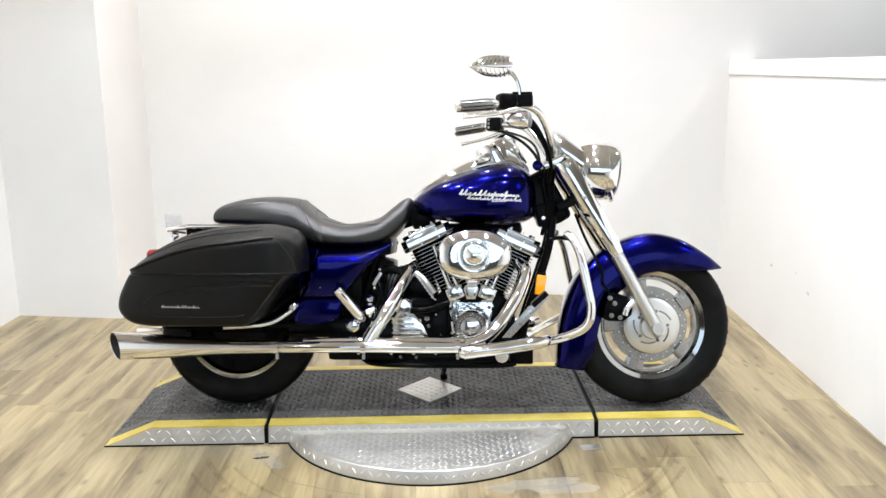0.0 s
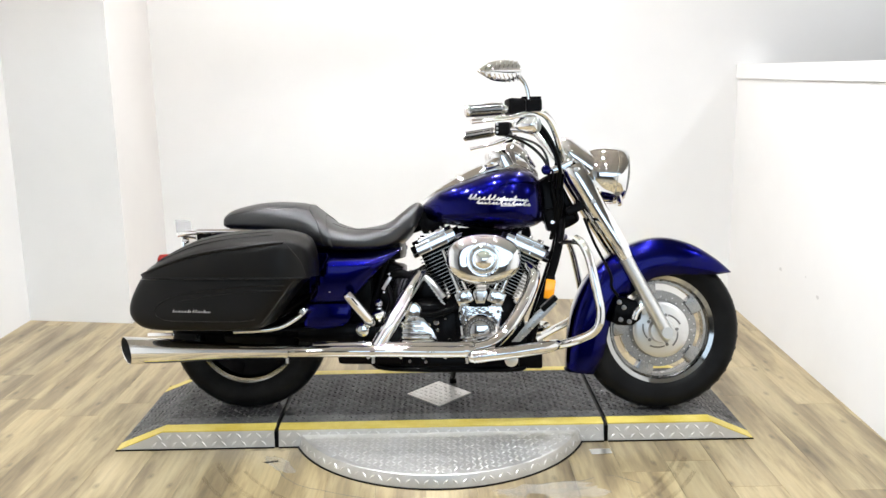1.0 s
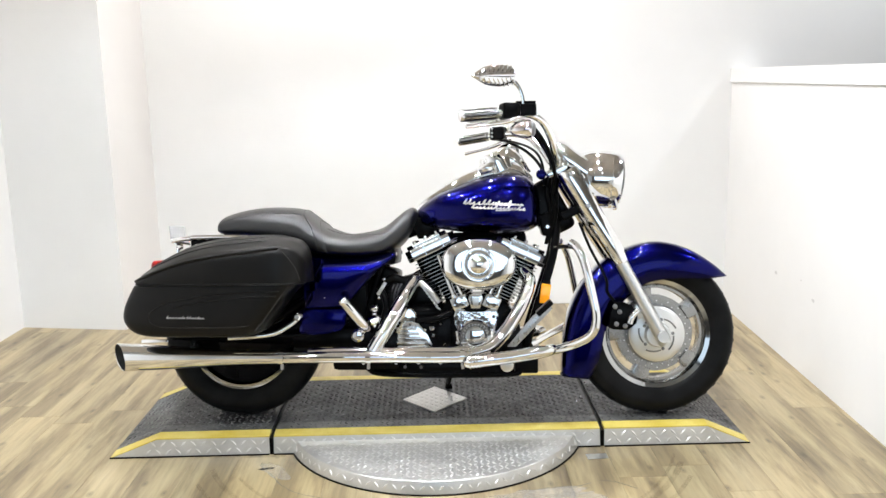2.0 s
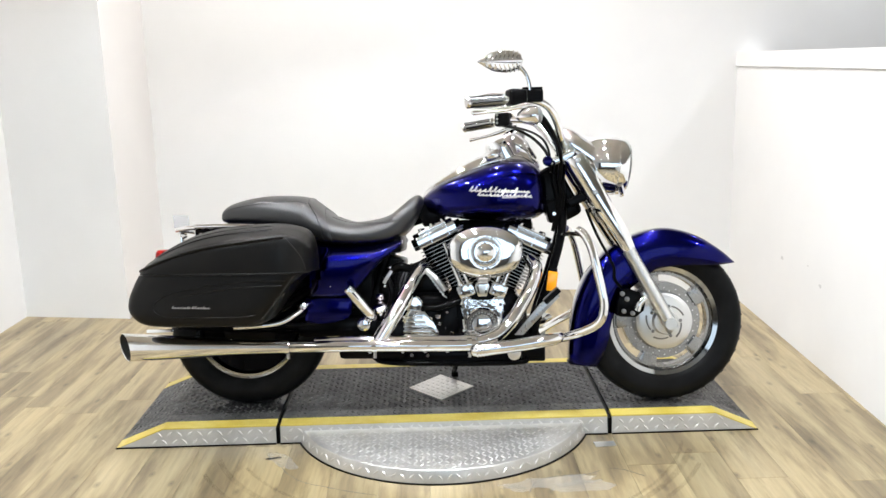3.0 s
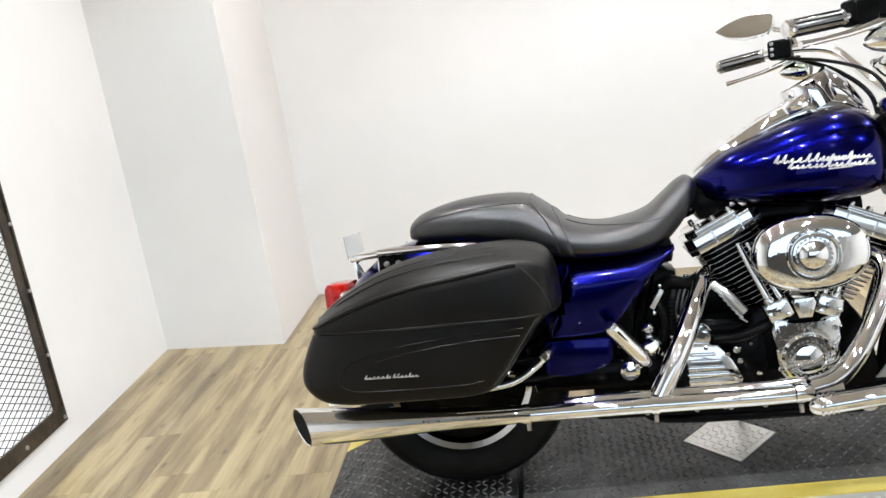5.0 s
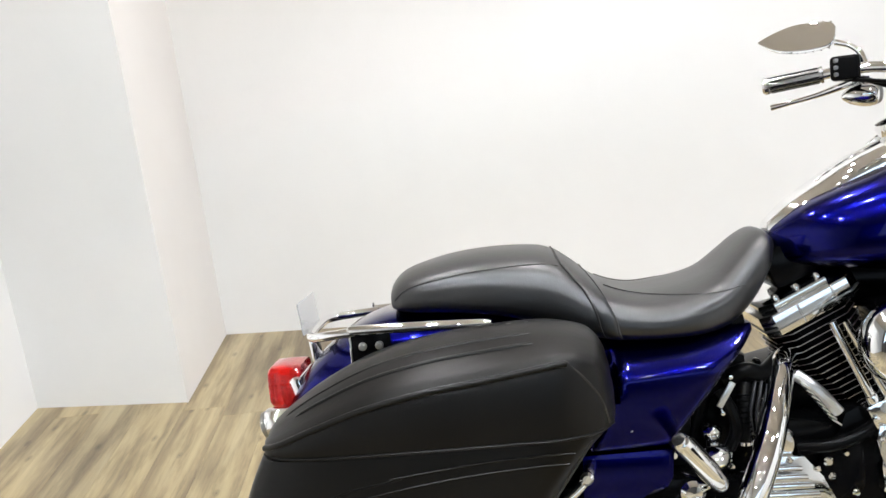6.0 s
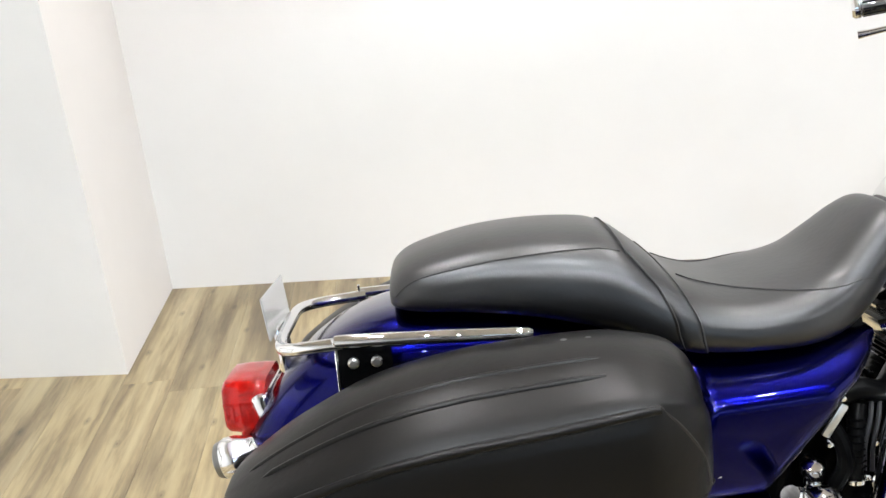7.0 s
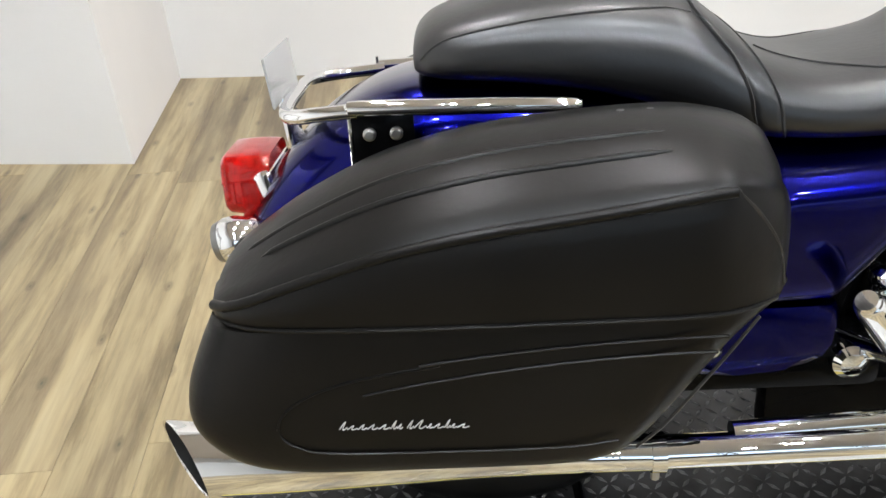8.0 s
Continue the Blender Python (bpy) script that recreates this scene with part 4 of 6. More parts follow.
part("riser", block((0.05, 0.12, 0.05), pose(1.222, 0, 0.945, 0, -28), 0.015, 3), CHROME, handlebar, "chrome handlebar riser")
for pts, r in (([(1.04, -0.335, 1.10), (1.10, -0.29, 1.075), (1.16, -0.21, 1.015), (1.195, -0.13, 0.955), (1.19, -0.08, 0.88)], 0.0085),
               ([(1.07, -0.325, 1.11), (1.135, -0.262, 1.060), (1.185, -0.19, 0.985), (1.205, -0.12, 0.925), (1.20, -0.09, 0.85)], 0.0085),
               ([(1.02, 0.33, 1.10), (1.05, 0.27, 1.08), (1.12, 0.18, 1.03), (1.17, 0.10, 0.96), (1.18, 0.06, 0.88)], 0.0065),
               ([(1.00, 0.35, 1.10), (1.08, 0.20, 1.07), (1.14, 0.02, 1.02), (1.165, -0.06, 0.96), (1.17, -0.07, 0.88)], 0.005)):
    part("control_cable", tube(pts, r, 10), BLACK_PLASTIC, handlebar, "black control cable")

# ---- tank and console ----
TANK = [(0.684, 0.790, 0.742, 0.030), (0.700, 0.812, 0.734, 0.062), (0.760, 0.855, 0.722, 0.118), (0.860, 0.896, 0.708, 0.155), (0.950, 0.926, 0.698, 0.174), (1.030, 0.938, 0.698, 0.178), (1.095, 0.926, 0.704, 0.164), (1.132, 0.896, 0.718, 0.134), (1.150, 0.860, 0.738, 0.095), (1.156, 0.825, 0.765, 0.055)]
tank_rows = curve(TANK, 6)


def tank_side(x, z):
    """The tank's half width at x and z."""
    cols = np.array(tank_rows)
    zt, zb, w = (float(np.interp(x, cols[:, 0], cols[:, n])) for n in (1, 2, 3))
    zm = zb + 0.42 * (zt - zb)
    u = (z - zm) / (zt - zm) if z > zm else (zm - z) / (zm - zb)
    e_y, e_z = (0.72, 0.80) if z > zm else (0.6, 0.6)
    s = min(1.0, max(u, 0.0)) ** (1 / e_z)
    return w * max(1 - s * s, 0.0) ** (e_y / 2)


def tank_rings():
    rings = []
    for x, zt, zb, w in tank_rows:
        zm = zb + 0.42 * (zt - zb)
        ring = []
        for k in range(48):
            a = 2 * math.pi * k / 48
            c, s = math.cos(a), math.sin(a)
            if s >= 0:
                ring.append((x, w * power(c, 0.72), zm + (zt - zm) * power(s, 0.80)))
            else:
                ring.append((x, w * power(c, 0.6), zm + (zm - zb) * power(s, 0.6)))
        rings.append(ring)
    return rings


tank = part("fuel_tank", skin(bmesh.new(), tank_rings()), BLUE, bike, "deep blue metallic teardrop fuel tank", 50)
# The tank badge, two silver flourishes in place of lettering.


def flourish(length, height, seed, letters):
    """A slanted looping line, like unreadable script: rows of along and up, from 0 to length."""
    rnd = random.Random(seed)
    out, at = [], 0.0
    widths = [0.6 + rnd.random() for _ in range(letters)]
    scale = length / sum(widths)
    for n, w in enumerate(widths):
        w *= scale
        tall = height * (1.25 if n == 0 or rnd.random() < 0.22 else 0.55 + 0.2 * rnd.random())
        for u, v in ((0.0, 0.05), (0.25, 0.65), (0.48, 1.0), (0.42, 0.55), (0.38, 0.08), (0.62, 0.0), (0.85, 0.30)):
            out.append((at + w * u + 0.35 * tall * v, tall * v))
        at += w
    return out


for z0, xa, length, height, seed, letters in ((0.8120, 0.866, 0.180, 0.016, 5, 11), (0.7960, 0.896, 0.200, 0.012, 9, 14), (0.8080, 0.990, 0.100, 0.010, 12, 8)):
    spine = []
    for u, v in flourish(length, height, seed, letters):
        x, z = xa + u, z0 - 0.055 * u + v
        spine.append((x, -tank_side(x, z) - 0.0006, z))
    part("badge_script", tube(spine, 0.0021, 6, 2), SILVER, tank, "silver badge flourish")
part("badge_line", tube([(x, -tank_side(x, 0.786) - 0.001, 0.786) for x in (0.985, 1.010, 1.040)], 0.0018, 6), SILVER, tank, "short silver badge line")


def console_rings():
    rows = curve([(0.688, 0.790, 0.816, 0.026), (0.730, 0.815, 0.852, 0.044), (0.790, 0.850, 0.889, 0.056), (0.860, 0.885, 0.929, 0.063), (0.930, 0.912, 0.957, 0.063), (0.985, 0.925, 0.972, 0.062), (1.040, 0.925, 0.978, 0.058), (1.095, 0.912, 0.955, 0.048), (1.130, 0.885, 0.922, 0.032)], 5)
    return [[(x, w * power(math.cos(a), 0.7), zb + (zt - zb) * (power(math.sin(a), 0.65) if math.sin(a) > 0 else 0.35 * math.sin(a))) for a in (2 * math.pi * k / 32 for k in range(32))] for x, zb, zt, w in rows]


console = part("console", skin(bmesh.new(), console_rings()), CHROME, bike, "chromed tank-top console", 50)
dial = aimed((1.004, 0, 0.958), (0.976, 0, 1.021))
speedo = part("speedometer", lathe([(0.064, -0.02), (0.066, 0.02), (0.066, 0.048), (0.062, 0.056), (0.056, 0.054)], dial, 40), CHROME, console, "chrome-cased speedometer")
part("dial_face", lathe([(0.056, 0.050), (0.002, 0.051)], dial, 40), BLACK_PLASTIC, speedo, "dark dial")
part("dial_glass", lathe([(0.057, 0.0535), (0.04, 0.057), (0.002, 0.058)], dial, 40), GLASS, speedo)
cowl = part("cowl", tube([(1.012, 0, 0.998), (1.060, 0, 0.970), (1.112, 0, 0.926)], [0.050, 0.042, 0.020], 24), CHROME, console, "chrome dial cowl")
for side in (-1, 1):
    cap = part("fuel_cap", lathe([(0.036, -0.004), (0.038, 0.006), (0.036, 0.014), (0.022, 0.020), (0.002, 0.021)], pose(0.955, side * 0.050, 0.948, -side * 14, -24), 32), CHROME, console, "chrome fuel cap")
    for j in range(3):
        part("trim_stud", lathe([(0.006, 0), (0.006, 0.004), (0.002, 0.008)], pose(0.985 + 0.03 * j, side * 0.085, 0.928 - 0.003 * j, -side * 60), 10), CHROME, console)
for j, (x, z) in enumerate(((0.800, 0.881), (0.832, 0.899), (0.868, 0.918))):
    part("switch_knob", lathe([(0.011, -0.004), (0.011, 0.008), (0.007, 0.013), (0.001, 0.014)], pose(x, -0.012, z, 0, -32), 16), CHROME, console)

# ---- seat ----
SEAT = [(-0.078, 0.742, 0.726, 0.070), (-0.072, 0.765, 0.714, 0.105), (-0.040, 0.786, 0.706, 0.128), (0.040, 0.806, 0.698, 0.140), (0.120, 0.813, 0.687, 0.152), (0.200, 0.811, 0.668, 0.162), (0.250, 0.801, 0.652, 0.170), (0.295, 0.768, 0.636, 0.178), (0.350, 0.728, 0.624, 0.186), (0.420, 0.708, 0.620, 0.188), (0.500, 0.715, 0.618, 0.180), (0.560, 0.733, 0.624, 0.158), (0.605, 0.767, 0.646, 0.136), (0.640, 0.795, 0.680, 0.116), (0.668, 0.806, 0.722, 0.096), (0.690, 0.790, 0.758, 0.050)]
seat_rows = curve(SEAT, 6)


def seat_point(x, a, grow=0.0):
    cols = np.array(seat_rows)
    zt, zb, w = (float(np.interp(x, cols[:, 0], cols[:, n])) for n in (1, 2, 3))
    zm = zb + 0.40 * (zt - zb)
    c, s = math.cos(a), math.sin(a)
    w, up, low = w + grow, zt - zm + grow, zm - zb + grow
    if s >= 0:
        return (x, w * power(c, 0.78), zm + up * power(s, 0.82))
    return (x, w * (power(c, 0.7)), zm + low * power(s, 0.5))


seat = part("seat", skin(bmesh.new(), [[seat_point(r[0], 2 * math.pi * k / 48) for k in range(48)] for r in seat_rows]), SEAT_LEATHER, bike, "black vinyl two-up seat with stitched seams", 60)


def seat_line(rows, side, grow=0.0005, count=26):
    """A line over the seat through rows of x and the angle up from the side; side -1 is the right."""
    return [seat_point(x, a if side > 0 else math.pi - a, grow) for x, a in curve(rows, max(2, count // len(rows)))]


STRAP_REAR = ([-0.5, -0.1, 0.18, 0.53, 0.76, 0.90, 1.2, 1.58], [0.327, 0.318, 0.309, 0.294, 0.272, 0.258, 0.252, 0.250])
STRAP_FRONT = ([-0.5, -0.1, 0.3, 0.84, 1.2, 1.58], [0.366, 0.359, 0.351, 0.336, 0.324, 0.312])


def strap_x(edge, a):
    return float(np.interp(min(a, math.pi - a), *edge))


strap_angles = np.linspace(-0.45, math.pi + 0.45, 60)
rings = []
for a in strap_angles:
    x0, x1 = strap_x(STRAP_REAR, a) + 0.001, strap_x(STRAP_FRONT, a) - 0.001
    rings.append([seat_point(x0 + (x1 - x0) * u, a, g) for u, g in ((0, -0.001), (0.06, 0.0022), (0.3, 0.0034), (0.7, 0.0034), (0.94, 0.0022), (1, -0.001))])
strap = part("strap", skin(bmesh.new(), rings, closed=False), SEAT_LEATHER, seat, "padded strap across the seat", 60)
for edge, off in ((STRAP_REAR, 0.005), (STRAP_FRONT, -0.005)):
    part("strap_seam", tube([seat_point(strap_x(edge, a) + off, a, 0.0032) for a in strap_angles], 0.0009, 6, 1), STITCH, strap, "stitched seam")
for side in (-1, 1):
    part("side_seam", tube(seat_line([(-0.066, 0.05), (-0.052, 0.28), (-0.028, 0.43), (0.033, 0.49), (0.100, 0.58), (0.167, 0.68), (0.256, 0.84)], side), 0.0012, 6, 1), STITCH, seat, "stitched seam")
    part("front_seam", tube(seat_line([(0.345, 1.22), (0.395, 1.22), (0.436, 1.12), (0.480, 0.92), (0.530, 0.68), (0.585, 0.35), (0.610, 0.10)], side), 0.0012, 6, 1), STITCH, seat, "stitched seam")


# ---- saddlebags ----
def saddlebag(side):
    """side -1: right. Built on the right and mirrored for the left."""
    flip = lambda p: (p[0], p[1] * -side, p[2])  # noqa: E731
    shade = "black leather-covered hard saddlebag"
    bag = new("saddlebag")
    bag.parent = bike
    tagged(bag, shade)
    lid_rows = curve([
        # x, outer y, ridge z, top z, inner y
        (-0.292, -0.340, 0.548, 0.553, -0.255),
        (-0.280, -0.385, 0.553, 0.572, -0.225),
        (-0.245, -0.412, 0.566, 0.598, -0.210),
        (-0.190, -0.424, 0.588, 0.632, -0.204),
        (-0.100, -0.430, 0.617, 0.672, -0.200),
        (0.000, -0.432, 0.637, 0.695, -0.200),
        (0.100, -0.432, 0.649, 0.705, -0.200),
        (0.190, -0.431, 0.661, 0.708, -0.200),
        (0.238, -0.424, 0.664, 0.703, -0.202),
        (0.285, -0.398, 0.648, 0.688, -0.206),
        (0.308, -0.360, 0.620, 0.660, -0.214),
        (0.319, -0.315, 0.592, 0.620, -0.230),
    ], 4)

    def lid_ring(x, yo, zr, zt, yi):
        low = 0.538
        mid = yo + 0.30 * (yi - yo)
        top = yo + 0.55 * (yi - yo)
        pts = [(yo - 0.001, low), (yo - 0.004, low + 0.35 * (zr - low)), (yo - 0.002, low + 0.75 * (zr - low)), (yo + 0.001, zr - 0.005), (yo + 0.008, zr + 0.003),
               (yo + 0.028, zr + 0.24 * (zt - zr)), (mid, zr + 0.66 * (zt - zr)), (top, zt), (yi - 0.045 * (yi - yo) / 0.2, zt - 0.003), (yi - 0.012, zt - 0.014), (yi, zt - 0.035 if zt - 0.035 > low else low + 0.4 * (zt - low)), (yi, low)]
        return [flip((x, y, z)) for y, z in pts]

    lid = part("lid", skin(bmesh.new(), [lid_ring(*r) for r in lid_rows]), BAG_LEATHER, bag, "black leather-covered lid", 70)
    cols = np.array(lid_rows)

    def plan(x):
        return float(np.interp(x, cols[:, 0], cols[:, 1])), float(np.interp(x, cols[:, 0], cols[:, 4]))

    body_rows = curve([
        # z, rear x, front x, inset
        (0.352, -0.170, 0.060, 0.040),
        (0.355, -0.235, 0.115, 0.018),
        (0.364, -0.282, 0.150, 0.008),
        (0.385, -0.312, 0.172, 0.003),
        (0.415, -0.329, 0.196, 0.000),
        (0.455, -0.326, 0.226, 0.000),
        (0.500, -0.308, 0.262, 0.001),
        (0.533, -0.291, 0.296, 0.003),
    ], 4)

    def body_ring(z, xr, xf, inset):
        ring = []
        for k in range(60):
            a = 2 * math.pi * k / 60
            u = 0.5 - 0.5 * power(math.cos(a), 0.34)
            x = xr + (xf - xr) * u
            wide = power(math.sin(a), 0.34)
            yc, half = -0.313, 0.114 - inset
            y = yc + half * wide
            ring.append(flip((x, y, z)))
        return ring

    body = part("body", skin(bmesh.new(), [body_ring(*r) for r in body_rows]), BAG_LEATHER, bag, "black leather-covered case", 70)
    rim = [flip((x, plan(x)[0] - 0.002, 0.537)) for x in np.linspace(-0.285, 0.310, 26)]
    part("lid_seam", tube(rim, 0.0026, 8, 1), BAG_LEATHER, body, "piped lid joint")
    for z0, bend, x0, x1 in ((0.512, 0.020, -0.07, 0.235), (0.495, 0.035, -0.13, 0.225)):
        part("pressed_line", tube([flip((x, -0.4275, z0 - bend * ((x1 - x) / (x1 - x0)) ** 2)) for x in np.linspace(x0, x1, 14)], 0.0018, 6, 1), BAG_LEATHER, body)
    # raised panel outline round the badge
    frame_line = [(0.130, 0.395), (0.06, 0.388), (-0.15, 0.390), (-0.205, 0.400), (-0.222, 0.422), (-0.205, 0.450), (-0.15, 0.475), (-0.05, 0.492)]
    part("panel_line", tube([flip((x, -0.4268, z)) for x, z in frame_line], 0.0016, 6), BAG_LEATHER, body)
    # the badge, two silver scribbles in place of lettering
    for x0, length, seed, letters in ((-0.158, 0.066, 3, 7), (-0.088, 0.066, 8, 7)):
        line = [flip((x0 + u, -0.4285, 0.4215 - 0.02 * (x0 + 0.16 + u) + v)) for u, v in flourish(length, 0.0080, seed, letters)]
        part("badge", tube(line, 0.00065, 6, 2), SILVER, body, "silver script badge")
    # pressed ribs along the lid top
    for share, x0, x1 in ((0.40, -0.262, 0.185), (0.26, -0.235, 0.185)):
        pts = []
        for x in np.linspace(x0, x1, 22):
            yo, yi = plan(x)
            zr, zt = float(np.interp(x, cols[:, 0], cols[:, 2])), float(np.interp(x, cols[:, 0], cols[:, 3]))
            rise = 0.66 + 0.34 * (share - 0.30) / 0.25 if share > 0.3 else 0.28 + 0.38 * (share - 0.12) / 0.18
            pts.append(flip((x, yo + share * (yi - yo), zr + rise * (zt - zr) - 0.0030)))
        part("pressed_rib", tube(pts, [0.0010] + [0.0048] * 20 + [0.0030], 12, 1), BAG_LEATHER, lid)
    ridge = [flip((x, plan(x)[0] + 0.0035, float(np.interp(x, cols[:, 0], cols[:, 2])) - 0.001)) for x in np.linspace(-0.282, 0.233, 30)]
    front_edge = [flip((0.233, plan(0.233)[0] + 0.0035, 0.663)), flip((0.262, -0.414, 0.630)), flip((0.287, -0.397, 0.590)), flip((0.300, -0.380, 0.545))]
    part("ridge_crease", tube([(p[0], p[1] + 0.0030 * side, p[2] - 0.0030) for p in ridge], 0.0056, 12, 1), BAG_LEATHER, lid, "rounded ridge crease")
    part("ridge_seam", tube(ridge, 0.0009, 6, 1), WORN_EDGE, lid, "stitched ridge seam")
    part("corner_seam", tube(front_edge, 0.0024, 8), WORN_EDGE, lid, "stitched corner seam")
    slant = [flip(p) for p in ((0.266, -0.418, 0.528), (0.238, -0.421, 0.490), (0.206, -0.421, 0.446), (0.176, -0.420, 0.406), (0.150, -0.416, 0.378))]
    part("slant_seam", tube(slant, 0.0018, 6), WORN_EDGE, body, "worn seam on the slanted corner")
    for x in (-0.142, -0.114):
        part("rivet", lathe([(0.0045, 0), (0.004, 0.0015), (0.001, 0.002)], Matrix.Translation(flip((x, -0.285, float(np.interp(x, cols[:, 0], cols[:, 3])) - 0.004))) @ pose(0, 0, 0, 10, -18), 12), GREY_CAST, lid, "small grey rivet")
    for x in (0.149, 0.180):
        part("rivet", lathe([(0.0045, 0), (0.004, 0.0015), (0.001, 0.002)], Matrix.Translation(flip((x, -0.285, 0.7055))), 12), GREY_CAST, lid, "small grey rivet")
    return bag


for side in (-1, 1):
    saddlebag(side)

# ---- tail ----
plate_x = -0.264
plate = part("number_plate", block((0.003, 0.170, 0.066), pose(plate_x, 0, 0.712, 0, -6), 0.001, 1), PLATE_PLASTIC, bike, "plain grey plate on a chrome bracket")
part("plate_bracket", block((0.010, 0.07, 0.075), pose(plate_x + 0.006, 0, 0.648, 0, -6), 0.004, 2), CHROME, bike, "chrome plate bracket")
def tail_lens():
    """A lens that narrows and rounds off towards the back; rings from the base to the rear face."""
    rings = []
    for depth, wide, high, drop in ((0.0, 0.062, 0.045, 0.0), (0.020, 0.063, 0.046, 0.001), (0.050, 0.062, 0.045, 0.002), (0.078, 0.060, 0.043, 0.003), (0.086, 0.055, 0.038, 0.004), (0.090, 0.040, 0.026, 0.005)):
        rings.append([(-0.284 - 0.80 * depth, wide * power(math.cos(q), 0.40), 0.566 - drop + 0.08 * depth + high * power(math.sin(q), 0.40)) for q in (2 * math.pi * k / 36 for k in range(36))])
    return skin(bmesh.new(), rings)


tail = part("tail_light", tail_lens(), RED_LENS, bike, "red tail light lens", 40)
for j in range(5):
    part("lens_rib", tube([(-0.292 - 0.011 * j, -0.0630 + 0.0004 * j, 0.545), (-0.292 - 0.011 * j, -0.0630 + 0.0004 * j, 0.576)], 0.0011, 6, 2), RED_LENS, tail)
part("lens_band", tube([(-0.290, -0.0635, 0.578), (-0.330, -0.0630, 0.577), (-0.346, -0.0605, 0.576), (-0.353, -0.0520, 0.575), (-0.357, 0.0, 0.575), (-0.353, 0.0520, 0.575), (-0.346, 0.0605, 0.576), (-0.330, 0.0630, 0.577), (-0.290, 0.0635, 0.578)], 0.0014, 8), RED_LENS, tail)
part("bulb_reflector", lathe([(0.004, 0), (0.030, 0.012), (0.036, 0.030)], pose(-0.300, 0, 0.564, 0, -90), 24, caps=False), CHROME, tail, "bright inner reflector")
part("lamp_base", block((0.030, 0.136, 0.096), pose(-0.284, 0, 0.546, 0, -16), 0.014, 3), CHROME, tail, "chrome tail light base")
for side in (-1, 1):
    stub = part("rear_signal", lathe([(0.028, -0.004), (0.032, 0.004), (0.031, 0.020), (0.024, 0.044), (0.010, 0.060), (0.001, 0.064)], aimed((-0.344, side * 0.105, 0.510), (-0.277, side * 0.105, 0.522)), 28), CHROME, bike, "chrome rear turn signal")
    part("signal_lens", lathe([(0.029, -0.003), (0.026, -0.012), (0.012, -0.018), (0.001, -0.019)], aimed((-0.344, side * 0.105, 0.510), (-0.277, side * 0.105, 0.522)), 28), GREY_CAST, stub)
part("signal_bar", tube([(-0.315, -0.12, 0.525), (-0.325, 0, 0.522), (-0.315, 0.12, 0.525)], 0.010, 12), CHROME, bike, "chrome turn signal bar")

for side in (-1, 1):
    part("fender_strut", side_slab([(-0.150, 0.612), (-0.140, 0.640), (-0.02, 0.652), (0.25, 0.652), (0.25, 0.590), (0.0, 0.586)], *((-0.164, -0.138) if side < 0 else (0.138, 0.164)), 0.004), BLACK_METAL, bike, "black fender strut")

# chrome grab rail round the fender
rail = new("grab_rail")
rail.parent = bike
tagged(rail, "chrome grab rail behind the seat")
for side in (-1, 1):
    drop = 0.0 if side < 0 else 0.022
    part("side_bar", tube([(0.118, side * 0.206, 0.695 - drop), (0.10, side * 0.206, 0.696 - drop), (0.0, side * 0.200, 0.699 - drop), (-0.135, side * 0.188, 0.700 - drop), (-0.150, side * 0.187, 0.699 - drop)], [0.006, 0.0085, 0.0095, 0.0095, 0.008], 16), CHROME, rail)
    part("bracket_edge", block((0.004, 0.008, 0.066), pose(-0.151, side * 0.181, 0.661), 0.001, 1), CHROME, rail)
    part("bracket", block((0.075, 0.006, 0.062), pose(-0.112, side * 0.180, 0.662 - 1.5 * drop), 0.003, 2), BLACK_METAL, rail, "black rail bracket")
    for x in (-0.128, -0.096):
        part("bracket_bolt", lathe([(0.008, 0), (0.008, 0.005), (0.005, 0.008), (0.001, 0.008)], pose(x, side * 0.184, 0.668, 90 if side < 0 else -90), 12), STEEL, rail)
part("loop", tube([(-0.140, -0.186, 0.697), (-0.185, -0.182, 0.694), (-0.214, -0.173, 0.690), (-0.231, -0.150, 0.688), (-0.240, -0.09, 0.686), (-0.245, 0, 0.682), (-0.249, 0.09, 0.677), (-0.245, 0.135, 0.673), (-0.227, 0.160, 0.672), (-0.19, 0.172, 0.673), (-0.140, 0.178, 0.675)], 0.0092, 14), CHROME, rail)

# ---- engine ----
engine = new("engine")
engine.parent = bike
tagged(engine, "chrome and black air-cooled V-twin engine")
part("crankcase", side_slab([(0.760, 0.215), (1.060, 0.215), (1.085, 0.270), (1.070, 0.380), (1.020, 0.450), (0.960, 0.470), (0.850, 0.470), (0.785, 0.440), (0.755, 0.360)], -0.115, 0.125, 0.018), BLACK_METAL, engine, "black crankcase")


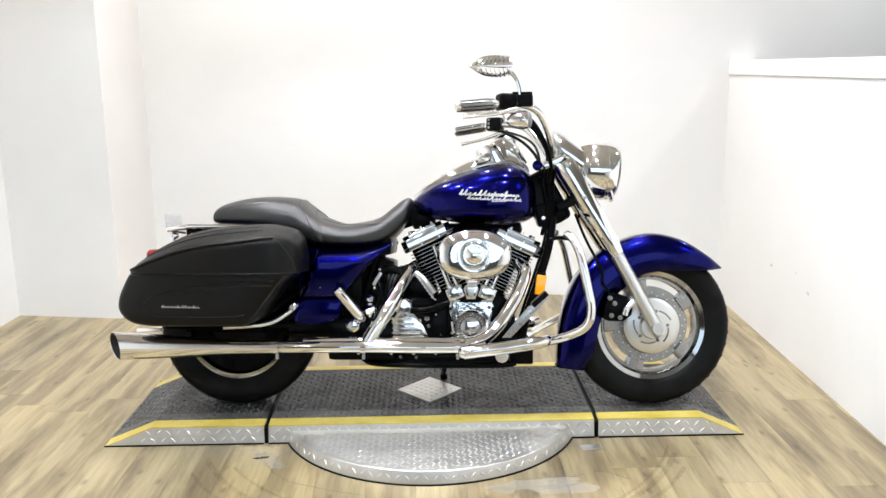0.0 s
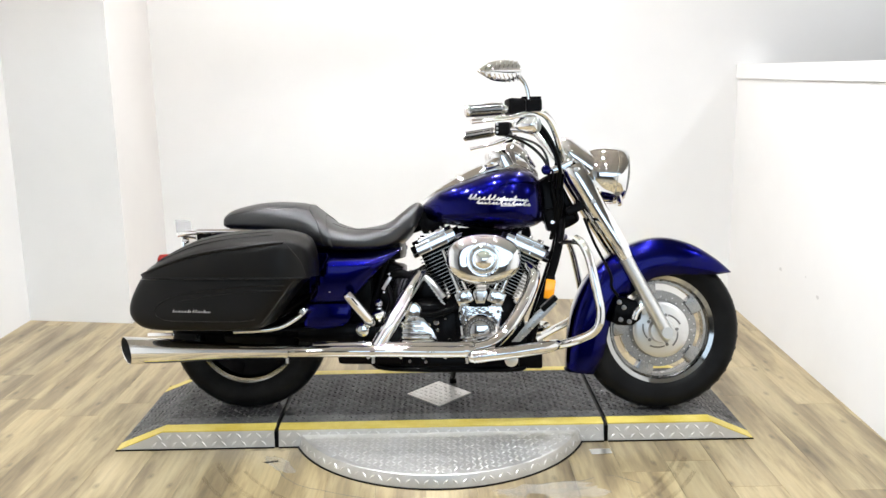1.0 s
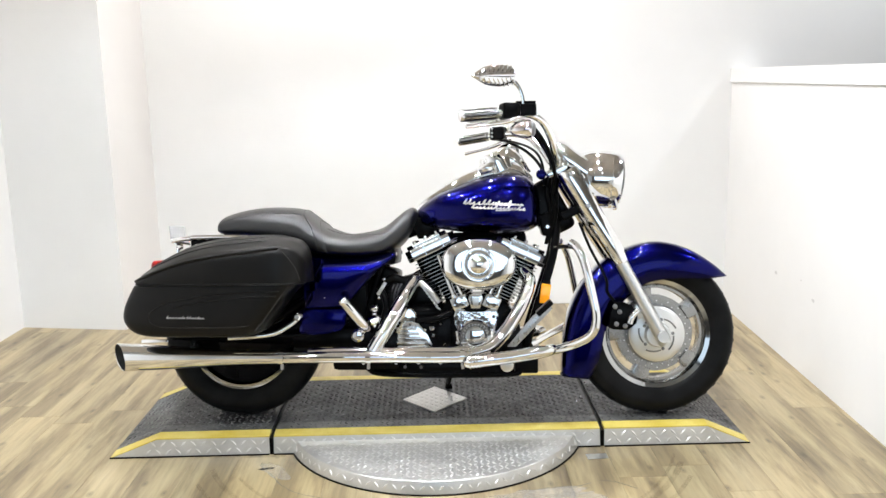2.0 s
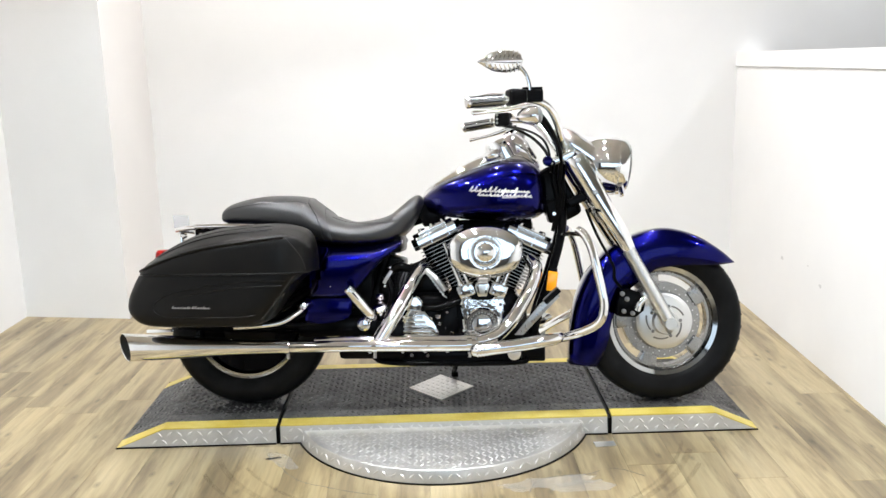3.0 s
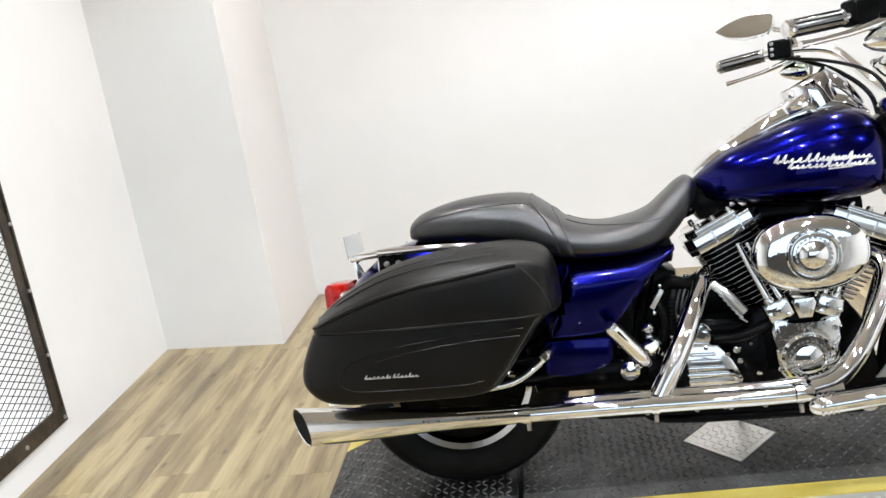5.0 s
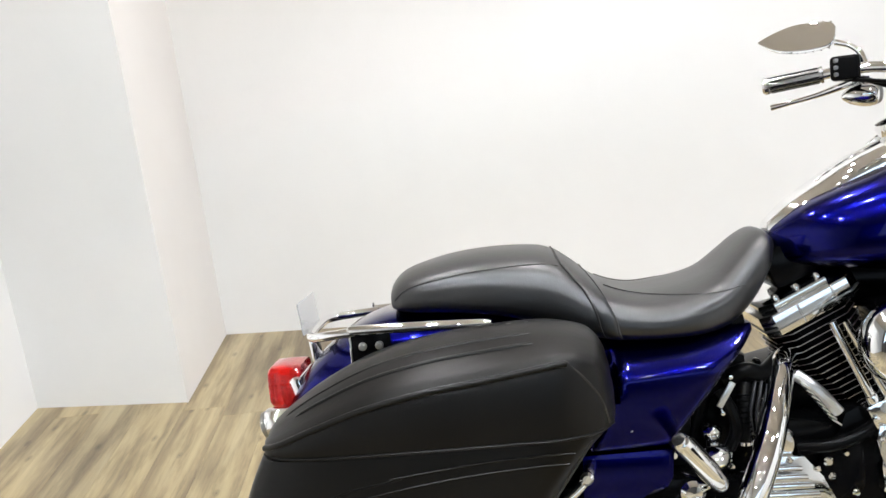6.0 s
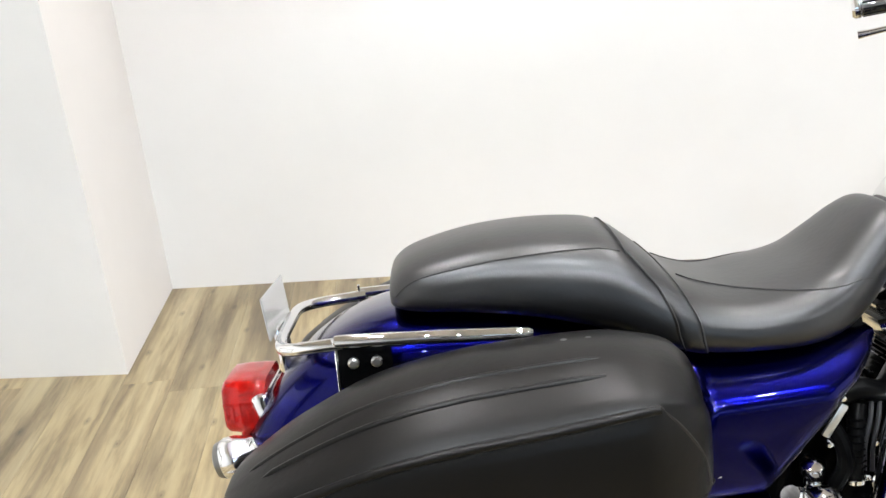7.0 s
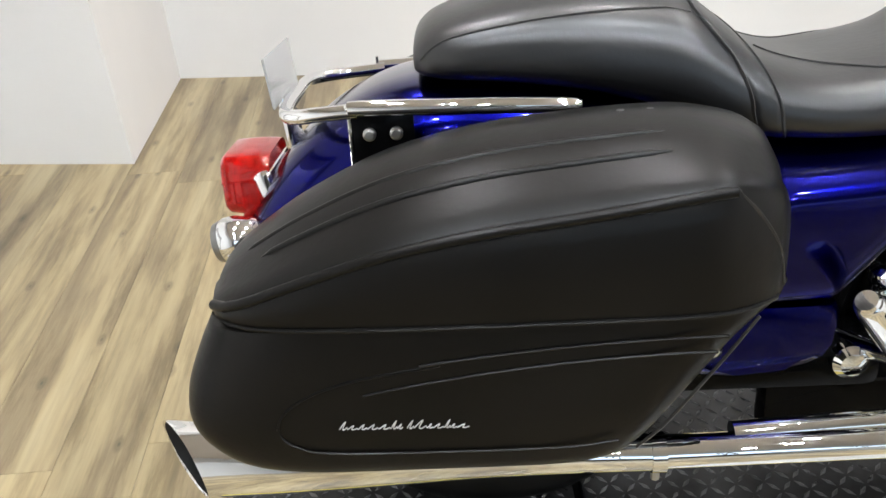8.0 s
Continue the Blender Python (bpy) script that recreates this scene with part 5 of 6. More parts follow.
def cylinder(base, tip, name, lift):
    """A finned cylinder with its head and rocker cover, leaning along base to tip; lift sets the cover further up."""
    m = aimed((base[0], 0, base[1]), (tip[0], 0, tip[1]))
    # turn so that local y runs across the bike
    z = (Vector((tip[0], 0, tip[1])) - Vector((base[0], 0, base[1]))).normalized()
    y = Vector((0, 1, 0))
    x = y.cross(z)
    m = Matrix(((x.x, y.x, z.x, base[0]), (x.y, y.y, z.y, 0), (x.z, y.z, z.z, base[1]), (0, 0, 0, 1)))
    length = (Vector((tip[0], tip[1])) - Vector((base[0], base[1]))).length
    barrel = part(name, lathe([(0.052, -0.02), (0.052, length)], m, 32), BLACK_METAL, engine, "black finned cylinder")

    def rounded(wi, wo, wy, cut=0.030):
        """An octagon reaching wi towards the other cylinder and wo away from it."""
        lo, hi = (-wo, wi) if tip[0] < base[0] else (-wi, wo)
        return [(lo + cut, -wy), (hi - cut, -wy), (hi, -wy + cut), (hi, wy - cut), (hi - cut, wy), (lo + cut, wy), (lo, wy - cut), (lo, -wy + cut)]

    count = 17
    pitch = (0.192 + lift) / count
    for k in range(count):
        h = 0.006 + k * pitch
        wi, wo = 0.058 + 0.0010 * k, min(0.046 + 0.0042 * k, 0.096)
        fin = part("fin", slab(rounded(wi, wo, 0.090), 0.0034, m @ Matrix.Translation((0, 0, h)), 0.0), BLACK_METAL, barrel, "black fin", 20)
        # machined bright edge of the fin
        rim_pts = rounded(wi + 0.0006, wo + 0.0006, 0.0906)
        edge = bmesh.new()
        skin(edge, [[m @ Vector((px * f, py * f, h + dz)) for px, py in rim_pts] for f, dz in ((0.990, 0.0036), (1.0, 0.0036), (1.0, 0.0020), (0.990, 0.0020))], caps=False)
        part("fin_edge", edge, STEEL, fin, "bright machined fin edge", 20)
    part("cylinder_head", slab(rounded(0.060, 0.086, 0.080, 0.034), 0.062, m @ Matrix.Translation((0, 0, 0.146 + lift)), 0.003), BLACK_METAL, engine, "black cylinder head")
    cover = part("rocker_cover", slab(rounded(0.090, 0.110, 0.106, 0.022), 0.046, m @ Matrix.Translation((0, 0, 0.199 + lift)), 0.006), BRIGHT_CAST, engine, "chrome rocker cover", 30)
    part("rocker_top", slab(rounded(0.064, 0.098, 0.094, 0.026), 0.016, m @ Matrix.Translation((0, 0, 0.2445 + lift)), 0.006), BRIGHT_CAST, cover, "", 30)
    part("rocker_gasket", slab(rounded(0.092, 0.112, 0.108, 0.022), 0.003, m @ Matrix.Translation((0, 0, 0.212 + lift)), 0.001), GREY_CAST, cover, "grey joint line", 30)
    for px in (-0.060, -0.015, 0.030):
        for py in (-0.076, 0.076):
            part("cover_bolt", lathe([(0.0085, 0), (0.0085, 0.007), (0.006, 0.011), (0.001, 0.011)], m @ Matrix.Translation((px if tip[0] < base[0] else -px, py, 0.260 + lift)), 12), CHROME, cover)
    for px in (-0.036, 0.036):
        part("cover_rib", block((0.005, 0.2136, 0.040), m @ Matrix.Translation((px, 0, 0.222 + lift)), 0.001, 1), BRIGHT_CAST, cover)
    return barrel


cylinder((0.860, 0.415), (0.755, 0.645), "rear_cylinder", 0.044)
cylinder((0.966, 0.415), (1.071, 0.645), "front_cylinder", 0.022)
# black filler added to close the pale gap behind the rear cylinder
part("engine_rear_filler", block((0.14, 0.13, 0.15), pose(0.700, 0.03, 0.458, 0, -12), 0.025, 3), BLACK_METAL, engine, "added black filler block behind the engine")
# black block put in as the shadow between tank and engine
part("top_gap_filler", block((0.36, 0.12, 0.085), pose(0.925, 0.045, 0.665), 0.02, 2), BLACK_METAL, engine, "black filler for the shadow gap below the tank")
# spark plug leads and intake between the cylinders
part("intake", lathe([(0.034, -0.12), (0.034, 0.12)], pose(0.912, -0.06, 0.585, 90), 24), BLACK_METAL, engine, "black intake")
part("carburettor", block((0.09, 0.10, 0.10), pose(0.912, -0.04, 0.60), 0.02, 3), BLACK_METAL, engine, "black intake body")


def air_cleaner():
    cx, cz, y = 0.921, 0.591, -0.185
    rings = []
    for scale, depth in ((0.90, 0.0), (0.985, 0.004), (1.0, 0.012), (0.995, 0.030), (0.97, 0.042), (0.90, 0.051), (0.75, 0.056), (0.60, 0.058)):
        rings.append([(cx + 0.137 * scale * power(math.cos(a), 0.92), y - depth, cz + 0.094 * scale * power(math.sin(a), 0.92)) for a in (2 * math.pi * k / 64 for k in range(64))])
    body = part("air_cleaner", skin(bmesh.new(), rings), CHROME, engine, "oval chrome air cleaner cover", 40)
    part("backing_plate", lathe([(0.084, 0.0), (0.084, 0.05)], pose(cx, -0.13, cz, 90), 40), BLACK_METAL, body)
    part("medallion_ring", lathe(ring_profile([(0.063, 0.0), (0.063, 0.006), (0.060, 0.009), (0.055, 0.009), (0.052, 0.004), (0.052, 0.0)]), pose(cx, y - 0.0575, cz, 90), 56, caps=False), CHROME, body, "raised chrome ring")
    part("medallion", lathe([(0.052, 0.0), (0.052, 0.003), (0.046, 0.005), (0.033, 0.005), (0.031, 0.010), (0.026, 0.013), (0.014, 0.017), (0.002, 0.018)], pose(cx, y - 0.057, cz, 90), 48), CHROME, body, "round chrome medallion")
    for k in range(22):
        a = 2 * math.pi * k / 22
        part("medallion_mark", block((0.0075, 0.002, 0.004), pose(cx, y - 0.0625, cz) @ pose(0, 0, 0, 0, math.degrees(a) + 90) @ pose(0, 0, 0.0405), 0.0, 1), STEEL, body)
    return body


air_cleaner()

# cam cover, tappet blocks and pushrod tubes
cam_pose = lambda x, z, y=-0.118: pose(x, y, z, 90)  # noqa: E731
cam = part("cam_cover", side_slab([(0.836, 0.292), (0.856, 0.262), (0.956, 0.262), (0.980, 0.292), (0.985, 0.342), (0.974, 0.370), (0.994, 0.394), (0.986, 0.424), (0.950, 0.424), (0.938, 0.402), (0.880, 0.402), (0.868, 0.424), (0.832, 0.424), (0.824, 0.394), (0.842, 0.370), (0.831, 0.342)], -0.160, -0.11, 0.010), CAST_CHROME, engine, "polished chrome cam cover", 30)
part("timer_cover", lathe([(0.064, 0.0), (0.064, 0.006), (0.058, 0.012), (0.052, 0.012), (0.050, 0.008), (0.038, 0.008), (0.034, 0.014), (0.020, 0.017), (0.002, 0.018)], cam_pose(0.906, 0.322, -0.160), 48), CHROME, cam, "round chrome timer cover")
for k in range(24):
    a = 2 * math.pi * k / 24
    part("timer_mark", block((0.006, 0.0016, 0.004), pose(0.906, -0.1685, 0.322) @ pose(0, 0, 0, 0, math.degrees(a) + 90) @ pose(0, 0, 0.0445), 0.0, 1), STEEL, cam)
for bx, bz in ((0.838, 0.395), (0.838, 0.300), (0.862, 0.272), (0.952, 0.272), (0.984, 0.315), (0.974, 0.395), (0.906, 0.392)):
    part("cam_bolt", lathe([(0.0065, 0), (0.0065, 0.005), (0.004, 0.008), (0.001, 0.008)], cam_pose(bx, bz, -0.160), 10), CHROME, cam)
centre_piece = part("tappet_screen", side_slab([(0.880, 0.462), (0.885, 0.476), (0.930, 0.476), (0.936, 0.462), (0.924, 0.425), (0.892, 0.425)], -0.165, -0.12, 0.005), CAST_CHROME, engine, "five-sided chrome cover")
part("cover_badge", side_slab([(0.893, 0.465), (0.923, 0.465), (0.917, 0.436), (0.899, 0.436)], -0.1675, -0.164, 0.001), DULL_CHROME, centre_piece)
for sgn, x0 in ((-1, 0.848), (1, 0.968)):
    tap = part("tappet_block", block((0.062, 0.055, 0.050), pose(x0, -0.128, 0.447, 0, sgn * 23), 0.007, 2), CAST_CHROME, engine, "chrome tappet block")
    for j in (-1, 1):
        foot = Vector((x0 + j * 0.016, -0.140, 0.462))
        head_at = Vector((x0 + j * 0.012 + sgn * 0.068, -0.120, 0.622))
        rod = part("pushrod_tube", tube([foot, foot.lerp(head_at, 0.45), head_at], [0.0100, 0.0095, 0.0085], 14, 3), CHROME, engine, "chrome pushrod tube")
        part("tube_collar", lathe([(0.0125, 0.0), (0.0135, 0.004), (0.0125, 0.016), (0.0105, 0.018)], aimed(foot, head_at), 14), CHROME, rod)
        part("tappet_bolt", lathe([(0.006, 0), (0.006, 0.006), (0.001, 0.007)], pose(x0 + j * 0.022, -0.156, 0.437, 90), 10), CHROME, tap)

# gearbox, starter, covers behind the engine
gearbox = part("gearbox", side_slab([(0.555, 0.230), (0.800, 0.230), (0.805, 0.400), (0.770, 0.425), (0.640, 0.420), (0.575, 0.385)], -0.10, 0.12, 0.015), BLACK_METAL, engine, "black gearbox")
side_cover = part("gearbox_cover", side_slab([(0.578, 0.275), (0.592, 0.258), (0.740, 0.258), (0.752, 0.280), (0.728, 0.330), (0.694, 0.372), (0.632, 0.376), (0.600, 0.345)], -0.148, -0.09, 0.010), BRIGHT_CAST, engine, "ribbed chrome gearbox cover", 30)
for j in range(5):
    part("rib", block((0.132 - 0.017 * j, 0.012, 0.009), pose(0.662 - 0.002 * j, -0.150, 0.280 + 0.0175 * j, 0, 2), 0.0035, 2), CHROME, side_cover)
for bx, bz in ((0.588, 0.282), (0.738, 0.272), (0.716, 0.345), (0.612, 0.352), (0.664, 0.366)):
    part("cover_bolt", lathe([(0.006, 0), (0.006, 0.005), (0.003, 0.008), (0.001, 0.008)], pose(bx, -0.147, bz, 90), 10), CHROME, side_cover)
starter = part("starter_motor", lathe([(0.034, -0.08), (0.038, -0.07), (0.038, 0.07), (0.030, 0.082), (0.008, 0.084)], pose(0.688, -0.075, 0.402, 0, 90), 32), BLACK_METAL, engine, "black starter motor")
part("starter_cap", lathe([(0.036, 0.0), (0.036, 0.014), (0.030, 0.020), (0.004, 0.022)], pose(0.650, -0.112, 0.392, 90), 28), CAST_CHROME, starter, "chrome starter cap")
part("inner_primary", side_slab([(0.725, 0.265), (0.800, 0.262), (0.818, 0.300), (0.815, 0.390), (0.780, 0.402), (0.735, 0.375)], -0.128, -0.08, 0.014), BLACK_METAL, engine, "black engine side casting")
part("case_pipe", tube([(0.690, -0.118, 0.380), (0.740, -0.132, 0.382), (0.790, -0.138, 0.396), (0.830, -0.130, 0.412)], 0.014, 14), BLACK_METAL, engine, "black oil pipe")
for bx, bz, br in ((0.742, 0.352, 0.010), (0.748, 0.322, 0.008), (0.792, 0.286, 0.008), (0.776, 0.366, 0.007), (0.732, 0.292, 0.007)):
    part("case_bolt", lathe([(br, 0), (br, 0.008), (br * 0.6, 0.012), (0.001, 0.012)], pose(bx, -0.128, bz, 90), 10), CHROME, engine, "chrome case bolt")
part("horn_bracket", tube([(0.700, -0.10, 0.520), (0.735, -0.12, 0.490), (0.770, -0.125, 0.445)], 0.012, 10), DULL_CHROME, engine)
for j in range(7):
    part("oil_cooler_fin", block((0.022, 0.02, 0.003), pose(0.712 + 0.009 * j, -0.115, 0.500 - 0.0125 * j, 0, 36), 0.0, 1), DULL_CHROME, engine, "bright cooling fin")

# ---- frame and running gear ----
chassis = new("chassis")
chassis.parent = bike
tagged(chassis, "black tubular steel chassis")
for side in (-1, 1):
    y = side * 0.085
    part("frame_tube", tube([(1.225, side * 0.035, 0.800), (1.205, y * 0.8, 0.640), (1.165, y, 0.500), (1.115, y, 0.350), (1.085, y, 0.235), (1.040, y, 0.190), (0.950, y, 0.180), (0.600, y, 0.182), (0.500, y, 0.200), (0.470, y, 0.300), (0.520, y, 0.480), (0.560, y, 0.620)], 0.0165, 14), BLACK_METAL, chassis, "black frame tube")
    part("swingarm", tube([(0.0, side * 0.095, 0.315), (0.20, side * 0.098, 0.312), (0.46, side * 0.088, 0.300)], [0.020, 0.024, 0.030], 14), BLACK_METAL, chassis, "black swingarm")
    part("seat_tube", tube([(0.58, side * 0.08, 0.625), (0.42, side * 0.10, 0.600), (0.22, side * 0.118, 0.600), (0.02, side * 0.122, 0.620)], 0.0135, 12), BLACK_METAL, chassis, "black seat tube")
    part("shock_absorber", tube([(0.05, side * 0.118, 0.320), (0.17, side * 0.118, 0.400), (0.30, side * 0.118, 0.480)], [0.018, 0.024, 0.020], 16), BLACK_METAL, chassis, "black shock absorber")
part("backbone", tube([(1.190, 0, 0.860), (0.950, 0, 0.775), (0.760, 0, 0.752), (0.640, 0, 0.715)], 0.030, 16), BLACK_METAL, chassis, "black backbone tube")
part("battery_box", block((0.19, 0.20, 0.25), pose(0.40, 0.0, 0.470), 0.015, 2), BLACK_PLASTIC, chassis, "black battery box")
part("inner_fender", block((0.12, 0.16, 0.30), pose(0.530, 0.0, 0.430, 0, 12), 0.02, 2), BLACK_PLASTIC, chassis, "black inner guard")
part("oil_pan", block((0.52, 0.20, 0.045), pose(0.76, 0.0, 0.196), 0.012, 2), BLACK_METAL, chassis, "black oil pan")
part("skid_rail", tube([(0.480, -0.105, 0.235), (0.500, -0.108, 0.196), (0.560, -0.110, 0.176), (0.80, -0.110, 0.170), (1.040, -0.110, 0.174), (1.075, -0.108, 0.190)], 0.011, 12), BLACK_METAL, chassis, "black lower rail")
part("front_box", block((0.09, 0.18, 0.075), pose(1.095, -0.02, 0.212), 0.010, 2), BLACK_PLASTIC, chassis, "black lower box")
part("coil_cover", block((0.075, 0.10, 0.09), pose(1.190, -0.01, 0.738, 0, -12), 0.02, 3), BLACK_PLASTIC, chassis, "black cover under the steering head")
part("neck_cover", block((0.085, 0.10, 0.20), pose(1.212, 0.0, 0.80, 0, -28), 0.03, 4), BLACK_METAL, chassis, "black neck cover")
for off in (0.0, 0.018, 0.034):
    part("neck_cable", tube([(1.188 + off, -0.066, 0.905), (1.182 + off, -0.082, 0.850), (1.192 + off * 0.7, -0.076, 0.790), (1.190 + off * 0.5, -0.060, 0.730), (1.176, -0.045, 0.660)], 0.0065, 10), BLACK_PLASTIC, chassis, "black cable along the neck")
part("head_bolt", lathe([(0.009, 0), (0.009, 0.006), (0.006, 0.010), (0.001, 0.010)], pose(1.180, -0.082, 0.725, 90), 12), CHROME, chassis)
part("regulator", block((0.10, 0.05, 0.085), pose(0.606, -0.070, 0.490, 0, 18), 0.014, 3), BLACK_PLASTIC, chassis, "black electrical box")
part("hose", tube([(0.560, -0.10, 0.520), (0.600, -0.110, 0.538), (0.640, -0.100, 0.528), (0.690, -0.05, 0.545)], 0.017, 12), BLACK_PLASTIC, chassis, "black hose")
part("wiring_loom", tube([(0.545, -0.115, 0.505), (0.565, -0.128, 0.470), (0.572, -0.130, 0.430), (0.560, -0.120, 0.390)], 0.012, 10), BLACK_PLASTIC, chassis, "black wiring loom")
filler = part("oil_filler", lathe([(0.020, -0.050), (0.021, -0.006), (0.025, -0.002), (0.026, 0.004), (0.025, 0.012), (0.018, 0.017), (0.002, 0.018)], pose(0.528, -0.150, 0.384, 38, 0, 0), 28), CHROME, chassis, "chrome oil filler cap")
for k in range(10):
    q = 2 * math.pi * k / 10
    part("grip_notch", block((0.004, 0.003, 0.013), pose(0.528, -0.150, 0.384, 38, 0, 0) @ pose(0.0256 * math.cos(q), 0.0256 * math.sin(q), 0.004, 0, 0, math.degrees(q) + 90), 0.0012, 1), CHROME, filler)
part("oil_dipstick", lathe([(0.012, -0.030), (0.012, -0.008), (0.018, -0.004), (0.0205, 0.004), (0.019, 0.014), (0.012, 0.020), (0.002, 0.022)], pose(0.526, -0.118, 0.420, 20, 0, 0), 24), CHROME, chassis, "chrome dipstick cap")
# hose, clamp and fasteners in the space behind the rear pipe
corrugated = part("corrugated_hose", tube([(0.600, -0.108, 0.512), (0.592, -0.122, 0.480), (0.588, -0.126, 0.440), (0.590, -0.118, 0.400)], 0.013, 14), BLACK_PLASTIC, chassis, "black corrugated hose")
for j in range(9):
    z = 0.495 - 0.0105 * j
    part("hose_ring", lathe([(0.0125, -0.002), (0.0158, 0.0), (0.0125, 0.002)], pose(0.5935 - 0.0055 * math.sin(j / 8 * math.pi), -0.117 - 0.009 * math.sin(j / 8 * math.pi), z), 14), BLACK_METAL, corrugated)
part("hose_clamp", lathe([(0.0150, -0.004), (0.0165, -0.003), (0.0165, 0.003), (0.0150, 0.004)], pose(0.590, -0.118, 0.398), 18, caps=False), CHROME, corrugated, "bright hose clamp")
# bright block added as the slanted gap that light comes through
part("bright_bracket", block((0.013, 0.006, 0.056), pose(0.556, -0.132, 0.500, 0, 32), 0.003, 2), DULL_CHROME, chassis, "bright strip standing in for a slanted gap")
for bx, by, bz, br in ((0.622, -0.110, 0.452, 0.008), (0.632, -0.108, 0.425, 0.006), (0.566, -0.132, 0.535, 0.006), (0.546, -0.134, 0.466, 0.006), (0.612, -0.105, 0.395, 0.007), (0.560, -0.120, 0.352, 0.008), (0.585, -0.118, 0.330, 0.007), (0.640, -0.060, 0.540, 0.007), (0.522, -0.128, 0.345, 0.006)):
    part("fastener", lathe([(br, -0.012), (br, 0.004), (br * 0.7, 0.007), (0.001, 0.0075)], pose(bx, by, bz, 90), 10), CHROME, chassis, "chrome fastener")
for off in (0.0, 0.012):
    part("loose_wire", tube([(0.640 - off, -0.095, 0.535), (0.622 - off, -0.128, 0.500), (0.612 - off, -0.132, 0.455), (0.618 - off, -0.118, 0.410)], 0.0035, 8), WIRE, chassis, "thin black wire")
part("brake_pivot", lathe([(0.024, -0.03), (0.024, 0.014), (0.016, 0.022), (0.003, 0.024)], pose(0.470, -0.170, 0.330, 90), 24), CHROME, chassis, "chrome pivot cover")
for bx, bz in ((0.505, 0.372), (0.600, 0.250), (0.640, 0.205), (0.700, 0.203), (0.450, 0.385), (0.565, 0.225)):
    part("frame_bolt", lathe([(0.009, 0), (0.009, 0.010), (0.006, 0.014), (0.001, 0.014)], pose(bx, -0.115, bz, 90), 10), CHROME, chassis, "chrome bolt")

reflector = part("amber_reflector", block((0.037, 0.012, 0.074), pose(1.168, -0.106, 0.474, 0, 8), 0.004, 2), AMBER, bike, "amber side reflector")
part("reflector_plate", block((0.030, 0.006, 0.095), pose(1.169, -0.097, 0.476, 0, 8), 0.003, 1), BLACK_PLASTIC, reflector)

# ---- blue side cover ----
def side_cover(side):
    """A cover with a sloping shelf under the seat, a soft crease and a flat face; its front edge slants and its back edge turns in behind the bag."""
    rings = []
    for x in [0.270] + list(np.linspace(0.276, 0.604, 42)) + [0.609, 0.612]:
        low = float(np.interp(x, [0.262, 0.424, 0.440, 0.510, 0.570, 0.612], [0.436, 0.437, 0.452, 0.530, 0.590, 0.624]))
        crease_z = float(np.interp(x, [0.27, 0.343, 0.514, 0.560, 0.590, 0.612], [0.576, 0.578, 0.583, 0.600, 0.616, 0.628]))
        crease_y = float(np.interp(x, [0.27, 0.343, 0.514, 0.560, 0.590, 0.612], [-0.238, -0.236, -0.222, -0.194, -0.164, -0.135]))
        top = 0.636
        face = crease_z - 0.016 - low
        share = lambda u, v: (-0.128 + (crease_y + 0.128) * u, top + (crease_z - top) * v)  # noqa: E731
        ring = [(-0.105, top + 0.001), (-0.120, top)] + [share(u, v) for u, v in ((0.15, 0.08), (0.40, 0.34), (0.70, 0.66), (0.86, 0.82), (0.95, 0.93), (1.0, 1.06))]
        ring += [(crease_y - 0.001, crease_z - 0.014)] + [(crease_y + d, low + face * w) for d, w in ((0.000, 0.75), (0.003, 0.5), (0.008, 0.25), (0.012, 0.10), (0.016, 0.03))]
        ring += [(crease_y + 0.024, low), (-0.105, low)]
        row = []
        for y, z in ring:
            z = max(z, low)
            turn_in = min(max((0.350 - 0.45 * (0.583 - z) - x) / 0.022, 0.0), 1.0)
            turn_in = turn_in * turn_in * (3 - 2 * turn_in)
            y = min(y + turn_in * max(-0.168 - y, 0.0), -0.10)
            row.append((x, y * -side, z))
        rings.append(row)
    return skin(bmesh.new(), rings)


for side in (-1, 1):
    ya, yb = (-0.222, -0.110) if side < 0 else (0.110, 0.222)
    upper = part("side_cover", side_cover(side), BLUE, bike, "deep blue side cover", 50)
    part("lower_side_cover", side_slab([(0.262, 0.432), (0.430, 0.433), (0.436, 0.424), (0.431, 0.376), (0.420, 0.358), (0.400, 0.348), (0.371, 0.343), (0.310, 0.338), (0.266, 0.338), (0.258, 0.350)], ya + (0.004 if side < 0 else 0), yb - (0 if side < 0 else 0.004), 0.012), BLUE, bike, "deep blue lower side cover", 40)
    part("cover_mark", block((0.014, 0.002, 0.005), pose(0.352, side * 0.2270, 0.476), 0.0, 1), SILVER, upper)
part("rear_caliper_bracket", block((0.33, 0.035, 0.080), pose(0.09, -0.118, 0.338), 0.015, 3), BLACK_METAL, chassis, "black rear brake bracket")
for bx in (-0.03, 0.05, 0.16):
    part("bracket_bolt", lathe([(0.010, 0), (0.010, 0.006), (0.006, 0.010), (0.001, 0.010)], pose(bx, -0.135, 0.335, 90), 12), CHROME, chassis, "chrome bracket bolt")
# two black fillers added to hide the deck behind the pipe
part("lower_filler", block((0.25, 0.05, 0.145), pose(0.495, -0.135, 0.268), 0.02, 2), BLACK_METAL, chassis, "added black filler low in the chassis")
part("swingarm_filler", block((0.30, 0.11, 0.075), pose(0.37, -0.115, 0.318), 0.02, 2), BLACK_METAL, chassis, "added black filler for frame parts behind the pipe")
# added black block, blocks the view through below the tank's tail
part("tank_tail_filler", block((0.095, 0.13, 0.085), pose(0.716, 0.0, 0.735, 0, -22), 0.02, 2), BLACK_METAL, chassis, "added black filler under the tank's tail")
